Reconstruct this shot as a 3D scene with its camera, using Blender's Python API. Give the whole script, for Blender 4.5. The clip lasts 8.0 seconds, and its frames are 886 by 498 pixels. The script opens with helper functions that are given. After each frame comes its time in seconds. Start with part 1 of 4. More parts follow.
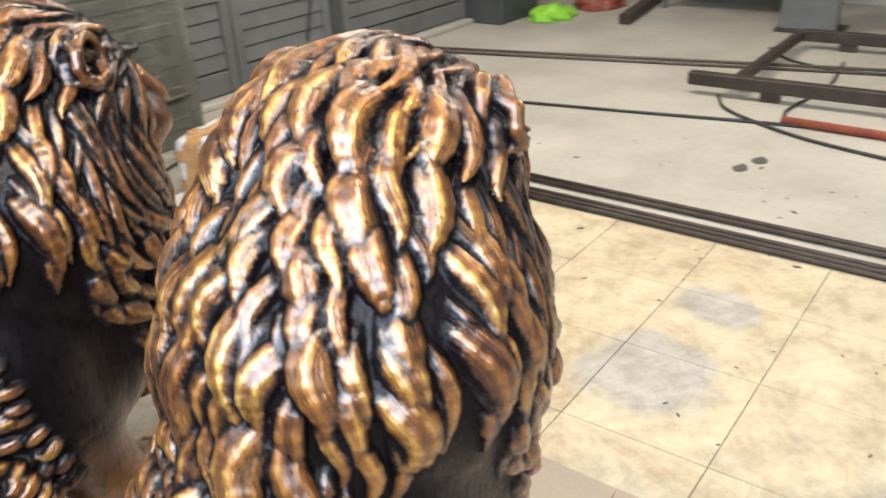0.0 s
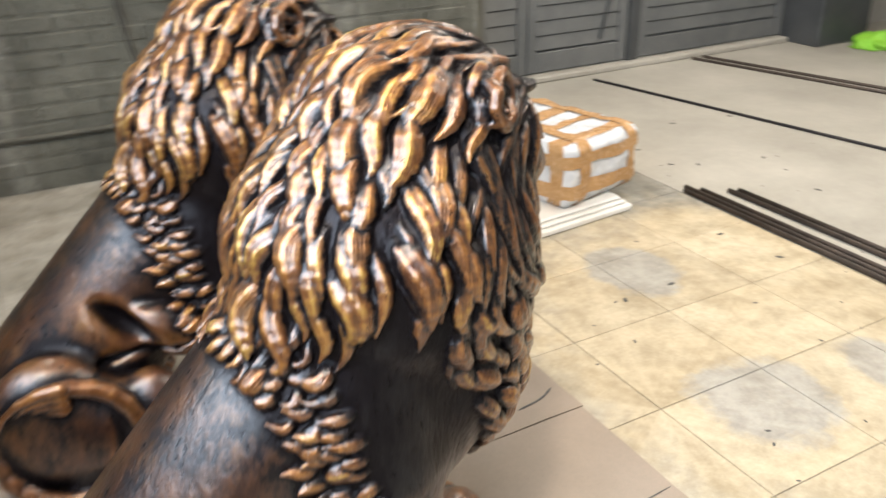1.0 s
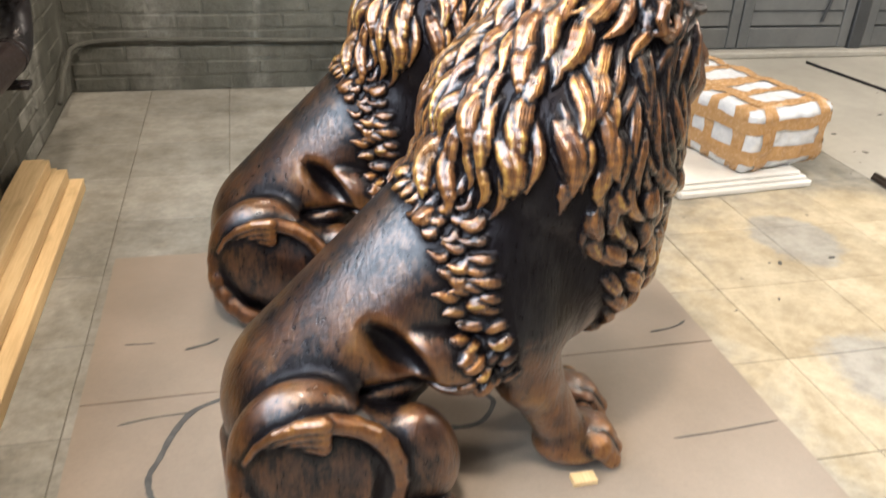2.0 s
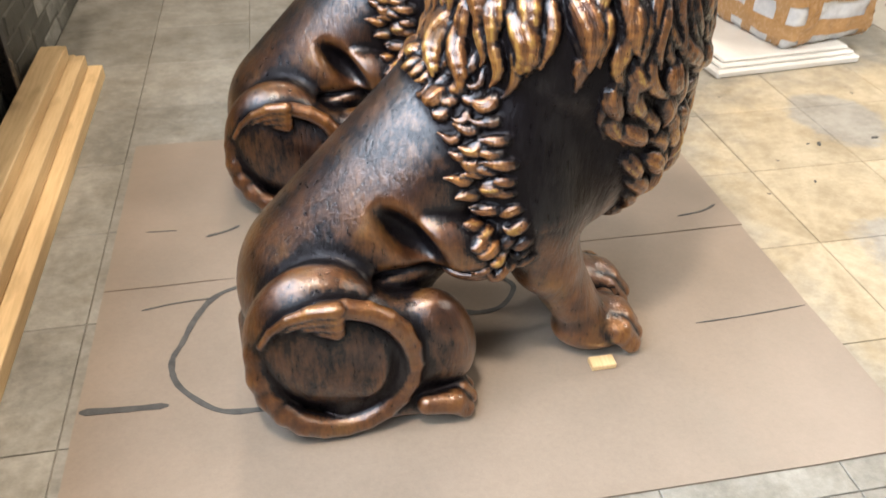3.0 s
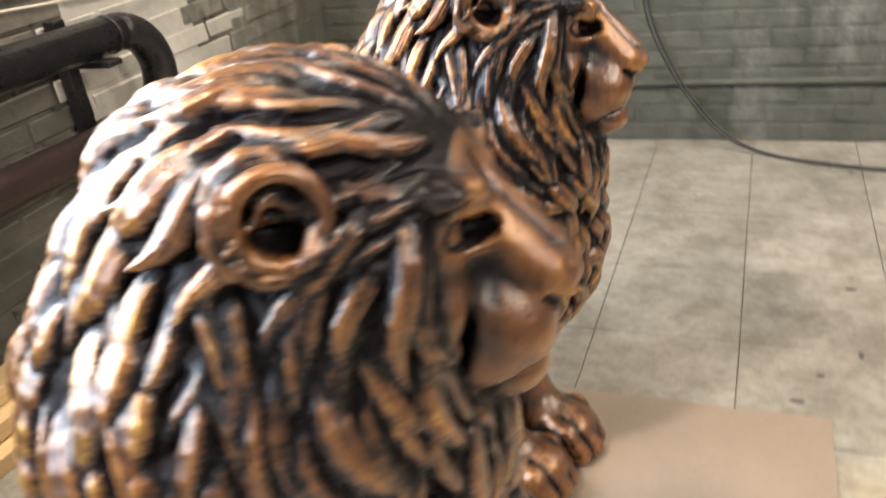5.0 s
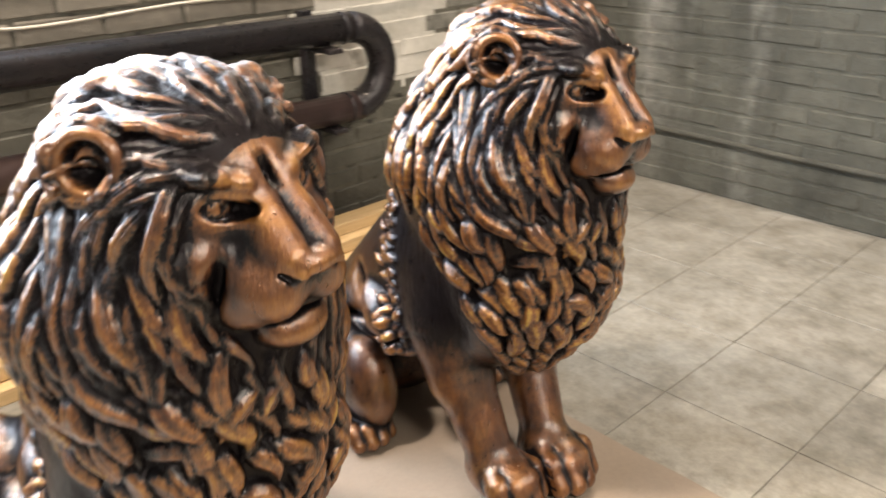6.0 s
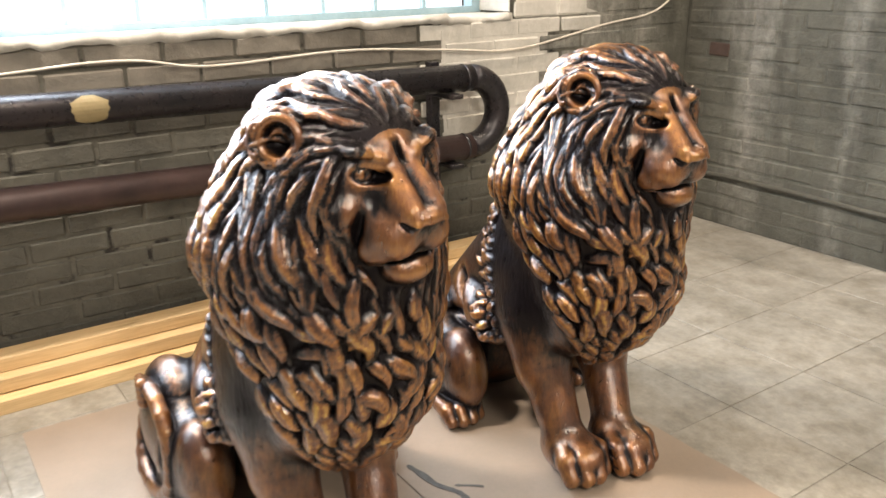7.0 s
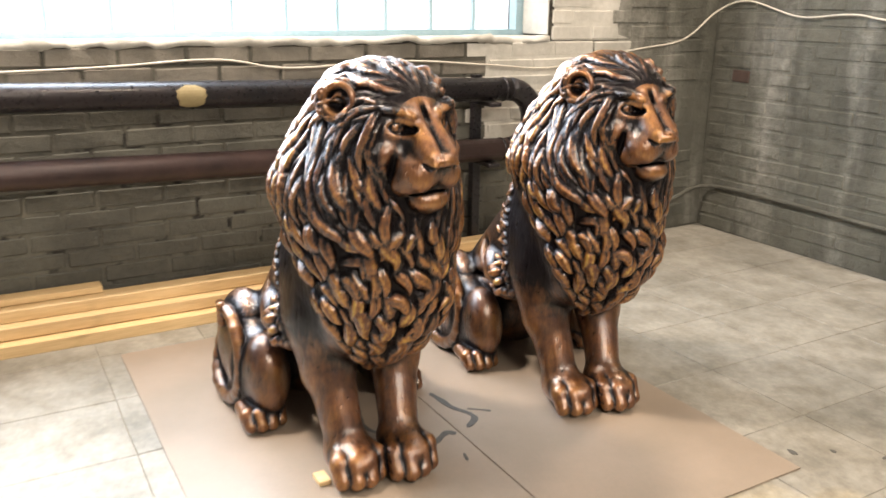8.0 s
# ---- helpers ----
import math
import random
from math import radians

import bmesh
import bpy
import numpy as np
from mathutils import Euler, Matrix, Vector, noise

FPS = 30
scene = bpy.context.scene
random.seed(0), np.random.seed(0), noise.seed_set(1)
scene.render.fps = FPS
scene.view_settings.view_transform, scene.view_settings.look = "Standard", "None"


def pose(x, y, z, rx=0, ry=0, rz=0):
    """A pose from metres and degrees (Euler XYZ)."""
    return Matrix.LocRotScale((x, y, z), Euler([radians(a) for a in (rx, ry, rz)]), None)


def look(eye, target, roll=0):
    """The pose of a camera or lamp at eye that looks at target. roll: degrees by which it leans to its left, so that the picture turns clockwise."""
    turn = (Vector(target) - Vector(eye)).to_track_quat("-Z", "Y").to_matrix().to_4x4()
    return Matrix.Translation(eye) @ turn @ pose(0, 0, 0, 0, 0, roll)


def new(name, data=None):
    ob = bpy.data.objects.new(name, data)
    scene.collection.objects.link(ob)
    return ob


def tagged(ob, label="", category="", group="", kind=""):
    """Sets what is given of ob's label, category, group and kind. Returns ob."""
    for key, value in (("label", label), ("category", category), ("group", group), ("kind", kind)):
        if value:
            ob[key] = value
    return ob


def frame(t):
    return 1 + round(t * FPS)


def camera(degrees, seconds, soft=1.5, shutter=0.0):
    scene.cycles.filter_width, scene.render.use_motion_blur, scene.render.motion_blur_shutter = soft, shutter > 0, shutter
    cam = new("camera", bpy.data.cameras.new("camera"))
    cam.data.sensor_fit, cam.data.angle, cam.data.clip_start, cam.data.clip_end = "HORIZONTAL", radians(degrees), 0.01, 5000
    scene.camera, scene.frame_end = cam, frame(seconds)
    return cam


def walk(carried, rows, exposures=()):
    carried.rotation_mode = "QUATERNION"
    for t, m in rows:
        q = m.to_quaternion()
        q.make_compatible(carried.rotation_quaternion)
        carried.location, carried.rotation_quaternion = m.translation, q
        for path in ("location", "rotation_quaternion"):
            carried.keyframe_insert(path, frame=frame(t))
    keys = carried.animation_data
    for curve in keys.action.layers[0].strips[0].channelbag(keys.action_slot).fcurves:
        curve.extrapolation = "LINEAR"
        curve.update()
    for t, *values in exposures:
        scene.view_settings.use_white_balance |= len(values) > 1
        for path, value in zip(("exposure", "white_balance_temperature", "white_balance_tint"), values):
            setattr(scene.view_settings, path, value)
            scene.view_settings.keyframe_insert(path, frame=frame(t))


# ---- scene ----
cam = camera(57.0, 8.0, shutter=0.5)
PATH = [
    (0, (-1.516, -0.81, 1.333), (-0.098, 0.282, 0.441), -3.1),
    (0.5, (-1.433, -1.069, 1.339), (-0.275, 0.307, 0.464), -4.2),
    (1, (-1.366, -1.309, 1.369), (-0.513, 0.276, 0.497), -1.2),
    (1.5, (-1.402, -1.529, 1.373), (-0.84, 0.169, 0.478), 3.1),
    (2, (-1.439, -1.617, 1.331), (-1.004, 0.091, 0.385), 2.8),
    (2.2, (-1.442, -1.652, 1.325), (-1.031, 0.041, 0.343), 2.1),
    (3.3, (-1.312, -1.502, 1.278), (-1.025, 0.054, 0.054), 0.1),
    (3.5, (-1.244, -1.394, 1.262), (-0.981, 0.16, 0.032), -0.7),
    (4, (-1.012, -1.167, 1.28), (-0.899, 0.421, 0.071), -3.9),
    (4.5, (-0.671, -0.978, 1.314), (-0.962, 0.675, 0.225), -7.3),
    (5, (-0.376, -0.781, 1.29), (-1.077, 0.861, 0.387), -7.3),
    (5.2, (-0.265, -0.714, 1.293), (-1.065, 0.903, 0.431), -5.4),
    (6.3, (0.372, -0.615, 1.34), (-1.098, 0.488, 0.551), -1.0),
    (6.5, (0.422, -0.655, 1.343), (-1.085, 0.42, 0.586), -0.6),
    (7, (0.586, -0.847, 1.32), (-0.976, 0.215, 0.661), -0.9),
    (7.5, (0.814, -0.975, 1.314), (-0.775, 0.068, 0.692), -0.2),
    (8, (1.095, -1.048, 1.261), (-0.566, -0.095, 0.686), 0.7),
]
walk(cam, [(t, look(eye, target, roll)) for t, eye, target, roll in PATH],
     ((0, -0.14, 6100, 10), (1.0, -0.12, 6100, 10), (2.0, -0.12, 6200, 11), (4.0, -0.10, 6200, 12), (5.0, 0.16, 6300, 12), (6.5, 0.30, 6400, 13), (8.0, 0.30, 6450, 13)))


# ---------------------------------------------------------------- light
world = bpy.data.worlds.new("sky")
scene.world = world
world.use_nodes = True
wn = world.node_tree
sky = wn.nodes.new("ShaderNodeTexSky")
sky.sky_type, sky.sun_disc = "NISHITA", False
sky.sun_elevation, sky.sun_rotation = radians(38), radians(-70)
wn.links.new(sky.outputs[0], wn.nodes["Background"].inputs[0])
wn.nodes["Background"].inputs[1].default_value = 0.12


def area_lamp(name, m, size_x, size_y, power, colour):
    lamp = bpy.data.lights.new(name, "AREA")
    lamp.shape, lamp.size, lamp.size_y, lamp.energy, lamp.color = "RECTANGLE", size_x, size_y, power, colour
    ob = new(name, lamp)
    ob.matrix_world = m
    return ob


# daylight that falls in through the long window behind the statues
area_lamp("window_light", look((-2.64, -1.35, 1.86), (0, -1.35, 0.95)), 3.4, 1.4, 265, (0.78, 0.89, 1.0))
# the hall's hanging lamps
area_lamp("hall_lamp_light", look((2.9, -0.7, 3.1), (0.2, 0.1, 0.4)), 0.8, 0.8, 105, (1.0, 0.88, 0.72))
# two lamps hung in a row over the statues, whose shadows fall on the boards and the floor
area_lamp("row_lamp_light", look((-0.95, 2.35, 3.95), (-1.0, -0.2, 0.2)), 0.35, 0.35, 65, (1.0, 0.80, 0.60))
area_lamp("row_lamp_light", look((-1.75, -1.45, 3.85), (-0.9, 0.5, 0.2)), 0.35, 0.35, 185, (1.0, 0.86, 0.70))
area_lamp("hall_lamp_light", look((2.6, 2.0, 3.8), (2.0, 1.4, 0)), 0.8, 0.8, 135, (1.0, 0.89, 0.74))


# ---------------------------------------------------------------- materials
def material(name, rough=0.6, metal=0.0):
    m = bpy.data.materials.new(name)
    m.use_nodes = True
    b = m.node_tree.nodes["Principled BSDF"]
    b.inputs["Roughness"].default_value, b.inputs["Metallic"].default_value = rough, metal
    return m, m.node_tree, b


def node(nt, kind, **values):
    n = nt.nodes.new(kind)
    for key, value in values.items():
        n.inputs[key].default_value = value
    return n


def noise_of(nt, coords, scale, detail=6.0, rough=0.6, stretch=None):
    n = node(nt, "ShaderNodeTexNoise", Scale=scale, Detail=detail, Roughness=rough)
    if stretch:
        mp = nt.nodes.new("ShaderNodeMapping")
        mp.inputs["Scale"].default_value = stretch
        nt.links.new(coords, mp.inputs[0])
        coords = mp.outputs[0]
    nt.links.new(coords, n.inputs["Vector"])
    return n.outputs["Fac"]


def ramp(nt, fac, stops):
    r = nt.nodes.new("ShaderNodeValToRGB")
    els = r.color_ramp.elements
    while len(els) < len(stops):
        els.new(0.5)
    for e, (p, c) in zip(els, stops):
        e.position, e.color = p, (*c, 1) if len(c) == 3 else c
    nt.links.new(fac, r.inputs[0])
    return r.outputs[0]


def mix(nt, fac, a, b, kind="MIX"):
    m = nt.nodes.new("ShaderNodeMix")
    m.data_type, m.blend_type = "RGBA", kind
    for sock, v in ((m.inputs[0], fac), (m.inputs[6], a), (m.inputs[7], b)):
        if isinstance(v, (int, float)):
            sock.default_value = v
        elif isinstance(v, tuple):
            sock.default_value = (*v, 1)
        else:
            nt.links.new(v, sock)
    return m.outputs[2]


def bump(nt, b, height, strength, distance):
    n = node(nt, "ShaderNodeBump", Strength=strength, Distance=distance)
    nt.links.new(height, n.inputs["Height"])
    nt.links.new(n.outputs[0], b.inputs["Normal"])


def place_of(nt):
    return nt.nodes.new("ShaderNodeNewGeometry").outputs["Position"]


def object_of(nt):
    return nt.nodes.new("ShaderNodeTexCoord").outputs["Object"]


def random_of(nt):
    return nt.nodes.new("ShaderNodeObjectInfo").outputs["Random"]


def worn(name, dark, light, scale=6.0, rough=0.7, metal=0.0, fine=60.0, depth=0.004, spread=0.0, local=False, stretch=None):
    """A mottled surface: two colours mixed at two scales, with fine relief; spread: how far pieces differ."""
    m, nt, b = material(name, rough, metal)
    at = object_of(nt) if local else place_of(nt)
    big, small = noise_of(nt, at, scale, stretch=stretch), noise_of(nt, at, fine, 8.0, 0.7, stretch)
    c = ramp(nt, big, [(0.3, dark), (0.7, light)])
    c = mix(nt, 0.35, c, ramp(nt, small, [(0.3, dark), (0.7, light)]))
    if spread:
        shade = ramp(nt, random_of(nt), [(0, (1 - spread,) * 3), (1, (1 + spread,) * 3)])
        c = mix(nt, 1.0, c, shade, "MULTIPLY")
    nt.links.new(c, b.inputs["Base Color"])
    r = ramp(nt, small, [(0.25, (max(rough - 0.15, 0.05),) * 3), (0.75, (min(rough + 0.15, 1),) * 3)])
    nt.links.new(r, b.inputs["Roughness"])
    bump(nt, b, small, 0.5, depth)
    return m


def bronze_paint():
    """Black-brown bronze with copper and gold brushed over the raised parts, under clear varnish."""
    m, nt, b = material("bronze_paint", 0.3, 0.6)
    at = object_of(nt)

    def attribute(name):
        n = nt.nodes.new("ShaderNodeAttribute")
        n.attribute_name = name
        return n.outputs["Fac"]

    def calc(kind, *values):
        n = nt.nodes.new("ShaderNodeMath")
        n.operation = kind
        for sock, v in zip(n.inputs, values):
            if isinstance(v, (int, float)):
                sock.default_value = v
            else:
                nt.links.new(v, sock)
        return n.outputs[0]

    crest, hair, tint = attribute("crest"), attribute("hair"), attribute("tint")
    big, brushed = noise_of(nt, at, 9.0), noise_of(nt, at, 95.0, 6.0, 0.65, (1, 1, 0.25))
    smear = noise_of(nt, at, 13.0, 7.0, 0.62, (1, 1, 0.6))
    # fine hair grooves along each lock
    across = calc("MULTIPLY_ADD", noise_of(nt, at, 60.0, 3.0), 2.2, calc("MULTIPLY", attribute("strand"), 1150.0))
    groove = calc("MULTIPLY", calc("SINE", across), hair)
    wet = calc("MULTIPLY_ADD", smear, 0.60, calc("MULTIPLY_ADD", brushed, 0.42, crest))
    wet = calc("MULTIPLY_ADD", tint, 0.12, wet)
    level = calc("MULTIPLY", wet, 0.5)
    copper = ramp(nt, big, [(0.34, (0.17, 0.054, 0.014)), (0.52, (0.36, 0.135, 0.030)), (0.70, (0.48, 0.220, 0.046))])
    gold = ramp(nt, tint, [(0.2, (0.54, 0.26, 0.060)), (0.60, (0.60, 0.35, 0.08)), (0.97, (0.60, 0.45, 0.09))])
    copper = mix(nt, ramp(nt, level, [(0.65, (0, 0, 0)), (0.90, (1, 1, 1))]), copper, gold)
    c = mix(nt, ramp(nt, level, [(0.47, (0, 0, 0)), (0.82, (1, 1, 1))]), (0.009, 0.007, 0.008), copper)
    nt.links.new(c, b.inputs["Base Color"])
    nt.links.new(ramp(nt, level, [(0.37, (0.10,) * 3), (0.56, (0.85,) * 3)]), b.inputs["Coat Weight"])
    nt.links.new(ramp(nt, level, [(0.34, (0.08,) * 3), (0.54, (0.5,) * 3)]), b.inputs["Specular IOR Level"])
    nt.links.new(ramp(nt, brushed, [(0.3, (0.24,) * 3), (0.7, (0.46,) * 3)]), b.inputs["Roughness"])
    b.inputs["Coat Roughness"].default_value = 0.21
    soft = node(nt, "ShaderNodeBump", Strength=0.45, Distance=0.003)
    nt.links.new(brushed, soft.inputs["Height"])
    nt.links.new(soft.outputs[0], b.inputs["Coat Normal"])
    b.inputs["Coat IOR"].default_value = 1.62
    bump(nt, b, calc("MULTIPLY_ADD", groove, 0.08, brushed), 0.8, 0.004)
    return m


def blob(nt, at, centre, radius, ragged=0.35, edge=0.08):
    """A ragged round patch: 1 inside, 0 outside."""
    mp = nt.nodes.new("ShaderNodeMapping")
    mp.inputs["Location"].default_value = (-centre[0] / radius[0], -centre[1] / radius[1], 0)
    mp.inputs["Scale"].default_value = (1 / radius[0], 1 / radius[1], 0)
    nt.links.new(at, mp.inputs[0])
    far = nt.nodes.new("ShaderNodeVectorMath")
    far.operation = "LENGTH"
    nt.links.new(mp.outputs[0], far.inputs[0])
    add = nt.nodes.new("ShaderNodeMath")
    add.operation = "MULTIPLY_ADD"
    nt.links.new(noise_of(nt, at, 5.0, 6.0, 0.65), add.inputs[0])
    add.inputs[1].default_value = 2 * ragged
    nt.links.new(far.outputs["Value"], add.inputs[2])
    half = nt.nodes.new("ShaderNodeMath")
    half.operation = "MULTIPLY"
    nt.links.new(add.outputs[0], half.inputs[0])
    half.inputs[1].default_value = 0.5
    return ramp(nt, half.outputs[0], [((1 + ragged - edge) / 2, (1, 1, 1)), ((1 + ragged + edge) / 2, (0, 0, 0))])


def slab_floor():
    """Concrete slabs, grey by the wall, cream in the open from stain and painted-in lamplight, with cement-grey
    patches.
    """
    m, nt, b = material("floor_slab", 0.55)
    at = place_of(nt)
    big, small = noise_of(nt, at, 2.4), noise_of(nt, at, 30.0, 8.0, 0.7)
    grey = ramp(nt, big, [(0.32, (0.120, 0.116, 0.098)), (0.68, (0.29, 0.277, 0.243))])
    # cream holds some staining plus the warm pool of lamplight, put into the colour
    cream = ramp(nt, big, [(0.32, (0.41, 0.32, 0.18)), (0.66, (0.54, 0.46, 0.315))])
    c = mix(nt, blob(nt, at, (0.75, 0.05), (0.98, 1.05), 0.35, 0.16), grey, cream)
    c = mix(nt, blob(nt, at, (0.28, -0.11), (0.19, 0.19), 0.75, 0.12), c, (0.34, 0.325, 0.29))
    c = mix(nt, blob(nt, at, (0.72, -0.15), (0.11, 0.14), 0.75, 0.12), c, (0.36, 0.34, 0.30))
    c = mix(nt, blob(nt, at, (0.47, 0.68), (0.16, 0.19), 0.75, 0.12), c, (0.33, 0.315, 0.28))
    c = mix(nt, 0.22, c, ramp(nt, small, [(0.30, (0.14, 0.13, 0.11)), (0.62, (0.60, 0.56, 0.48))]))
    c = mix(nt, 1.0, c, ramp(nt, noise_of(nt, at, 7.0, 7.0, 0.7), [(0.34, (0.70, 0.68, 0.64)), (0.58, (1.04, 1.04, 1.04))]), "MULTIPLY")
    shade = ramp(nt, random_of(nt), [(0, (0.92, 0.92, 0.92)), (1, (1.06, 1.06, 1.06))])
    c = mix(nt, 1.0, c, shade, "MULTIPLY")
    nt.links.new(c, b.inputs["Base Color"])
    nt.links.new(ramp(nt, small, [(0.3, (0.42,) * 3), (0.7, (0.72,) * 3)]), b.inputs["Roughness"])
    bump(nt, b, small, 0.4, 0.002)
    return m


def timber(name, dark, light):
    m, nt, b = material(name, 0.6)
    at = object_of(nt)
    grain, knots = noise_of(nt, at, 14.0, 8.0, 0.6, (9, 0.5, 9)), noise_of(nt, at, 5.0, 3.0, 0.5, (2, 0.8, 2))
    c = ramp(nt, grain, [(0.32, dark), (0.62, light)])
    c = mix(nt, 0.4, c, ramp(nt, knots, [(0.28, tuple(v * 0.5 for v in dark)), (0.42, light)]))
    shade = ramp(nt, random_of(nt), [(0, (0.85, 0.85, 0.85)), (1, (1.1, 1.08, 1.05))])
    nt.links.new(mix(nt, 1.0, c, shade, "MULTIPLY"), b.inputs["Base Color"])
    bump(nt, b, grain, 0.4, 0.002)
    return m


def glow(name, colour, strength):
    m = bpy.data.materials.new(name)
    m.use_nodes = True
    nt = m.node_tree
    nt.nodes.remove(nt.nodes["Principled BSDF"])
    e = node(nt, "ShaderNodeEmission", Strength=strength, Color=(*colour, 1))
    nt.links.new(e.outputs[0], nt.nodes["Material Output"].inputs[0])
    return m


BRONZE = bronze_paint()
SLAB = slab_floor()
CONCRETE = worn("concrete", (0.25, 0.235, 0.20), (0.46, 0.435, 0.38), 1.3, 0.6, fine=22, depth=0.002)
JOINT = worn("joint_dirt", (0.13, 0.12, 0.10), (0.40, 0.37, 0.31), 3.0, 0.9)
BRICK = worn("painted_brick", (0.032, 0.031, 0.025), (0.125, 0.121, 0.098), 3.2, 0.7, fine=32, depth=0.03, spread=0.05)
def pitted(name, dark, light):
    """Painted joints, broken open in dark pits here and there."""
    m, nt, b = material(name, 0.85)
    at = place_of(nt)
    c = ramp(nt, noise_of(nt, at, 3.2), [(0.3, dark), (0.7, light)])
    pits = noise_of(nt, at, 9.0, 5.0, 0.7)
    c = mix(nt, ramp(nt, pits, [(0.37, (1, 1, 1)), (0.44, (0, 0, 0))]), c, (0.018, 0.016, 0.013))
    nt.links.new(c, b.inputs["Base Color"])
    bump(nt, b, pits, 0.8, 0.02)
    return m


DUSTY = worn("dusty_painted_brick", (0.085, 0.078, 0.064), (0.225, 0.205, 0.17), 3.6, 0.75, fine=30, depth=0.02, spread=0.08)
MORTAR = pitted("painted_mortar", (0.038, 0.036, 0.029), (0.145, 0.139, 0.112))
LIME = worn("whitewashed_brick", (0.34, 0.33, 0.29), (0.62, 0.60, 0.55), 4, 0.8, fine=40, depth=0.006, spread=0.08)
PLASTER = worn("hall_plaster", (0.30, 0.29, 0.26), (0.42, 0.40, 0.36), 0.8, 0.8, fine=20)
CEILING = worn("ceiling_board", (0.40, 0.37, 0.32), (0.5, 0.47, 0.42), 1, 0.85, fine=18)
CARD = worn("fibreboard", (0.195, 0.158, 0.120), (0.315, 0.250, 0.196), 1.9, 0.45, fine=90, depth=0.0006)
PINE = timber("raw_pine", (0.48, 0.32, 0.15), (0.68, 0.50, 0.27))
PIPE = worn("dark_pipe_paint", (0.008, 0.009, 0.012), (0.030, 0.024, 0.025), 6, 0.32, 0.2, fine=55, depth=0.002)
RUST_PIPE = worn("rusty_pipe_paint", (0.016, 0.010, 0.010), (0.070, 0.042, 0.038), 5, 0.45, 0.1, fine=45, depth=0.002)
STEEL = worn("rusty_steel", (0.022, 0.018, 0.015), (0.075, 0.055, 0.042), 12, 0.55, 0.4, fine=90, depth=0.001)
RED = worn("red_oxide_paint", (0.16, 0.035, 0.02), (0.27, 0.07, 0.04), 9, 0.55)
RUBBER = worn("black_rubber", (0.012, 0.012, 0.012), (0.035, 0.033, 0.03), 20, 0.6)
GATE = worn("grey_gate_paint", (0.085, 0.09, 0.092), (0.165, 0.168, 0.165), 3.0, 0.5, 0.1, fine=40, depth=0.001)
GATE_DARK = worn("dark_gate_paint", (0.035, 0.038, 0.042), (0.075, 0.078, 0.08), 5, 0.5, 0.1)
WHITE = worn("white_plaster_cast", (0.62, 0.60, 0.56), (0.78, 0.77, 0.74), 5, 0.5, fine=50, depth=0.001)
FRAME = worn("white_window_paint", (0.22, 0.34, 0.40), (0.36, 0.50, 0.56), 10, 0.5)
CABLE = worn("white_cable", (0.45, 0.42, 0.36), (0.62, 0.58, 0.5), 20, 0.6)
PATCH = worn("smooth_grey_paint", (0.040, 0.040, 0.031), (0.185, 0.183, 0.148), 3.4, 0.6, fine=18, depth=0.05, spread=0.03, stretch=(1, 1, 0.4))
def streaked(name, dark, light, wash):
    """Grey paint with limewash that ran down in pale streaks."""
    m, nt, b = material(name, 0.65)
    at = place_of(nt)
    c = ramp(nt, noise_of(nt, at, 3.4, stretch=(1, 1, 0.5)), [(0.3, dark), (0.7, light)])
    small = noise_of(nt, at, 18.0, 8.0, 0.7)
    c = mix(nt, 0.3, c, ramp(nt, small, [(0.3, dark), (0.7, light)]))
    runs = ramp(nt, noise_of(nt, at, 1.9, 6.0, 0.6, (1, 1, 0.22)), [(0.52, (0, 0, 0)), (0.66, (0.55, 0.55, 0.55))])
    c = mix(nt, mix(nt, 1.0, runs, ramp(nt, small, [(0.35, (0.3, 0.3, 0.3)), (0.6, (1, 1, 1))]), "MULTIPLY"), c, wash)
    nt.links.new(c, b.inputs["Base Color"])
    bump(nt, b, small, 0.5, 0.04)
    return m


RUNS = streaked("streaked_grey_paint", (0.036, 0.036, 0.028), (0.130, 0.128, 0.104), (0.40, 0.39, 0.35))
HOLE = worn("broken_red_brick", (0.028, 0.018, 0.014), (0.07, 0.042, 0.032), 25, 0.9)
MARK = worn("dark_spray_paint", (0.03, 0.03, 0.03), (0.10, 0.098, 0.09), 30, 0.6)
TAPE = worn("brown_packing_tape", (0.36, 0.20, 0.08), (0.50, 0.31, 0.15), 14, 0.25, fine=60, depth=0.002)
WRAP = worn("bubble_wrap", (0.50, 0.53, 0.58), (0.80, 0.81, 0.82), 16, 0.18, fine=70, depth=0.008)
SAND = worn("sand_spray", (0.42, 0.33, 0.16), (0.55, 0.45, 0.25), 18, 0.7)
LEAF = worn("lime_cloth", (0.16, 0.42, 0.02), (0.30, 0.62, 0.05), 12, 0.6)


# ---------------------------------------------------------------- mesh helpers
def mesh_of(bm, name, mat, smooth=False):
    me = bpy.data.meshes.new(name)
    bm.normal_update()
    bm.to_mesh(me)
    bm.free()
    me.materials.append(mat)
    if smooth:
        me.shade_smooth()
    return me


def part(name, bm, mat, parent=None, label="", smooth=False):
    ob = new(name, mesh_of(bm, name, mat, smooth))
    ob.parent = parent
    if label:
        tagged(ob, label)
    return ob


def thing(name, m, label, category, group="", kind=""):
    ob = new(name)
    ob.empty_display_size = 0.1
    ob.matrix_world = m
    return tagged(ob, label, category, group, kind)


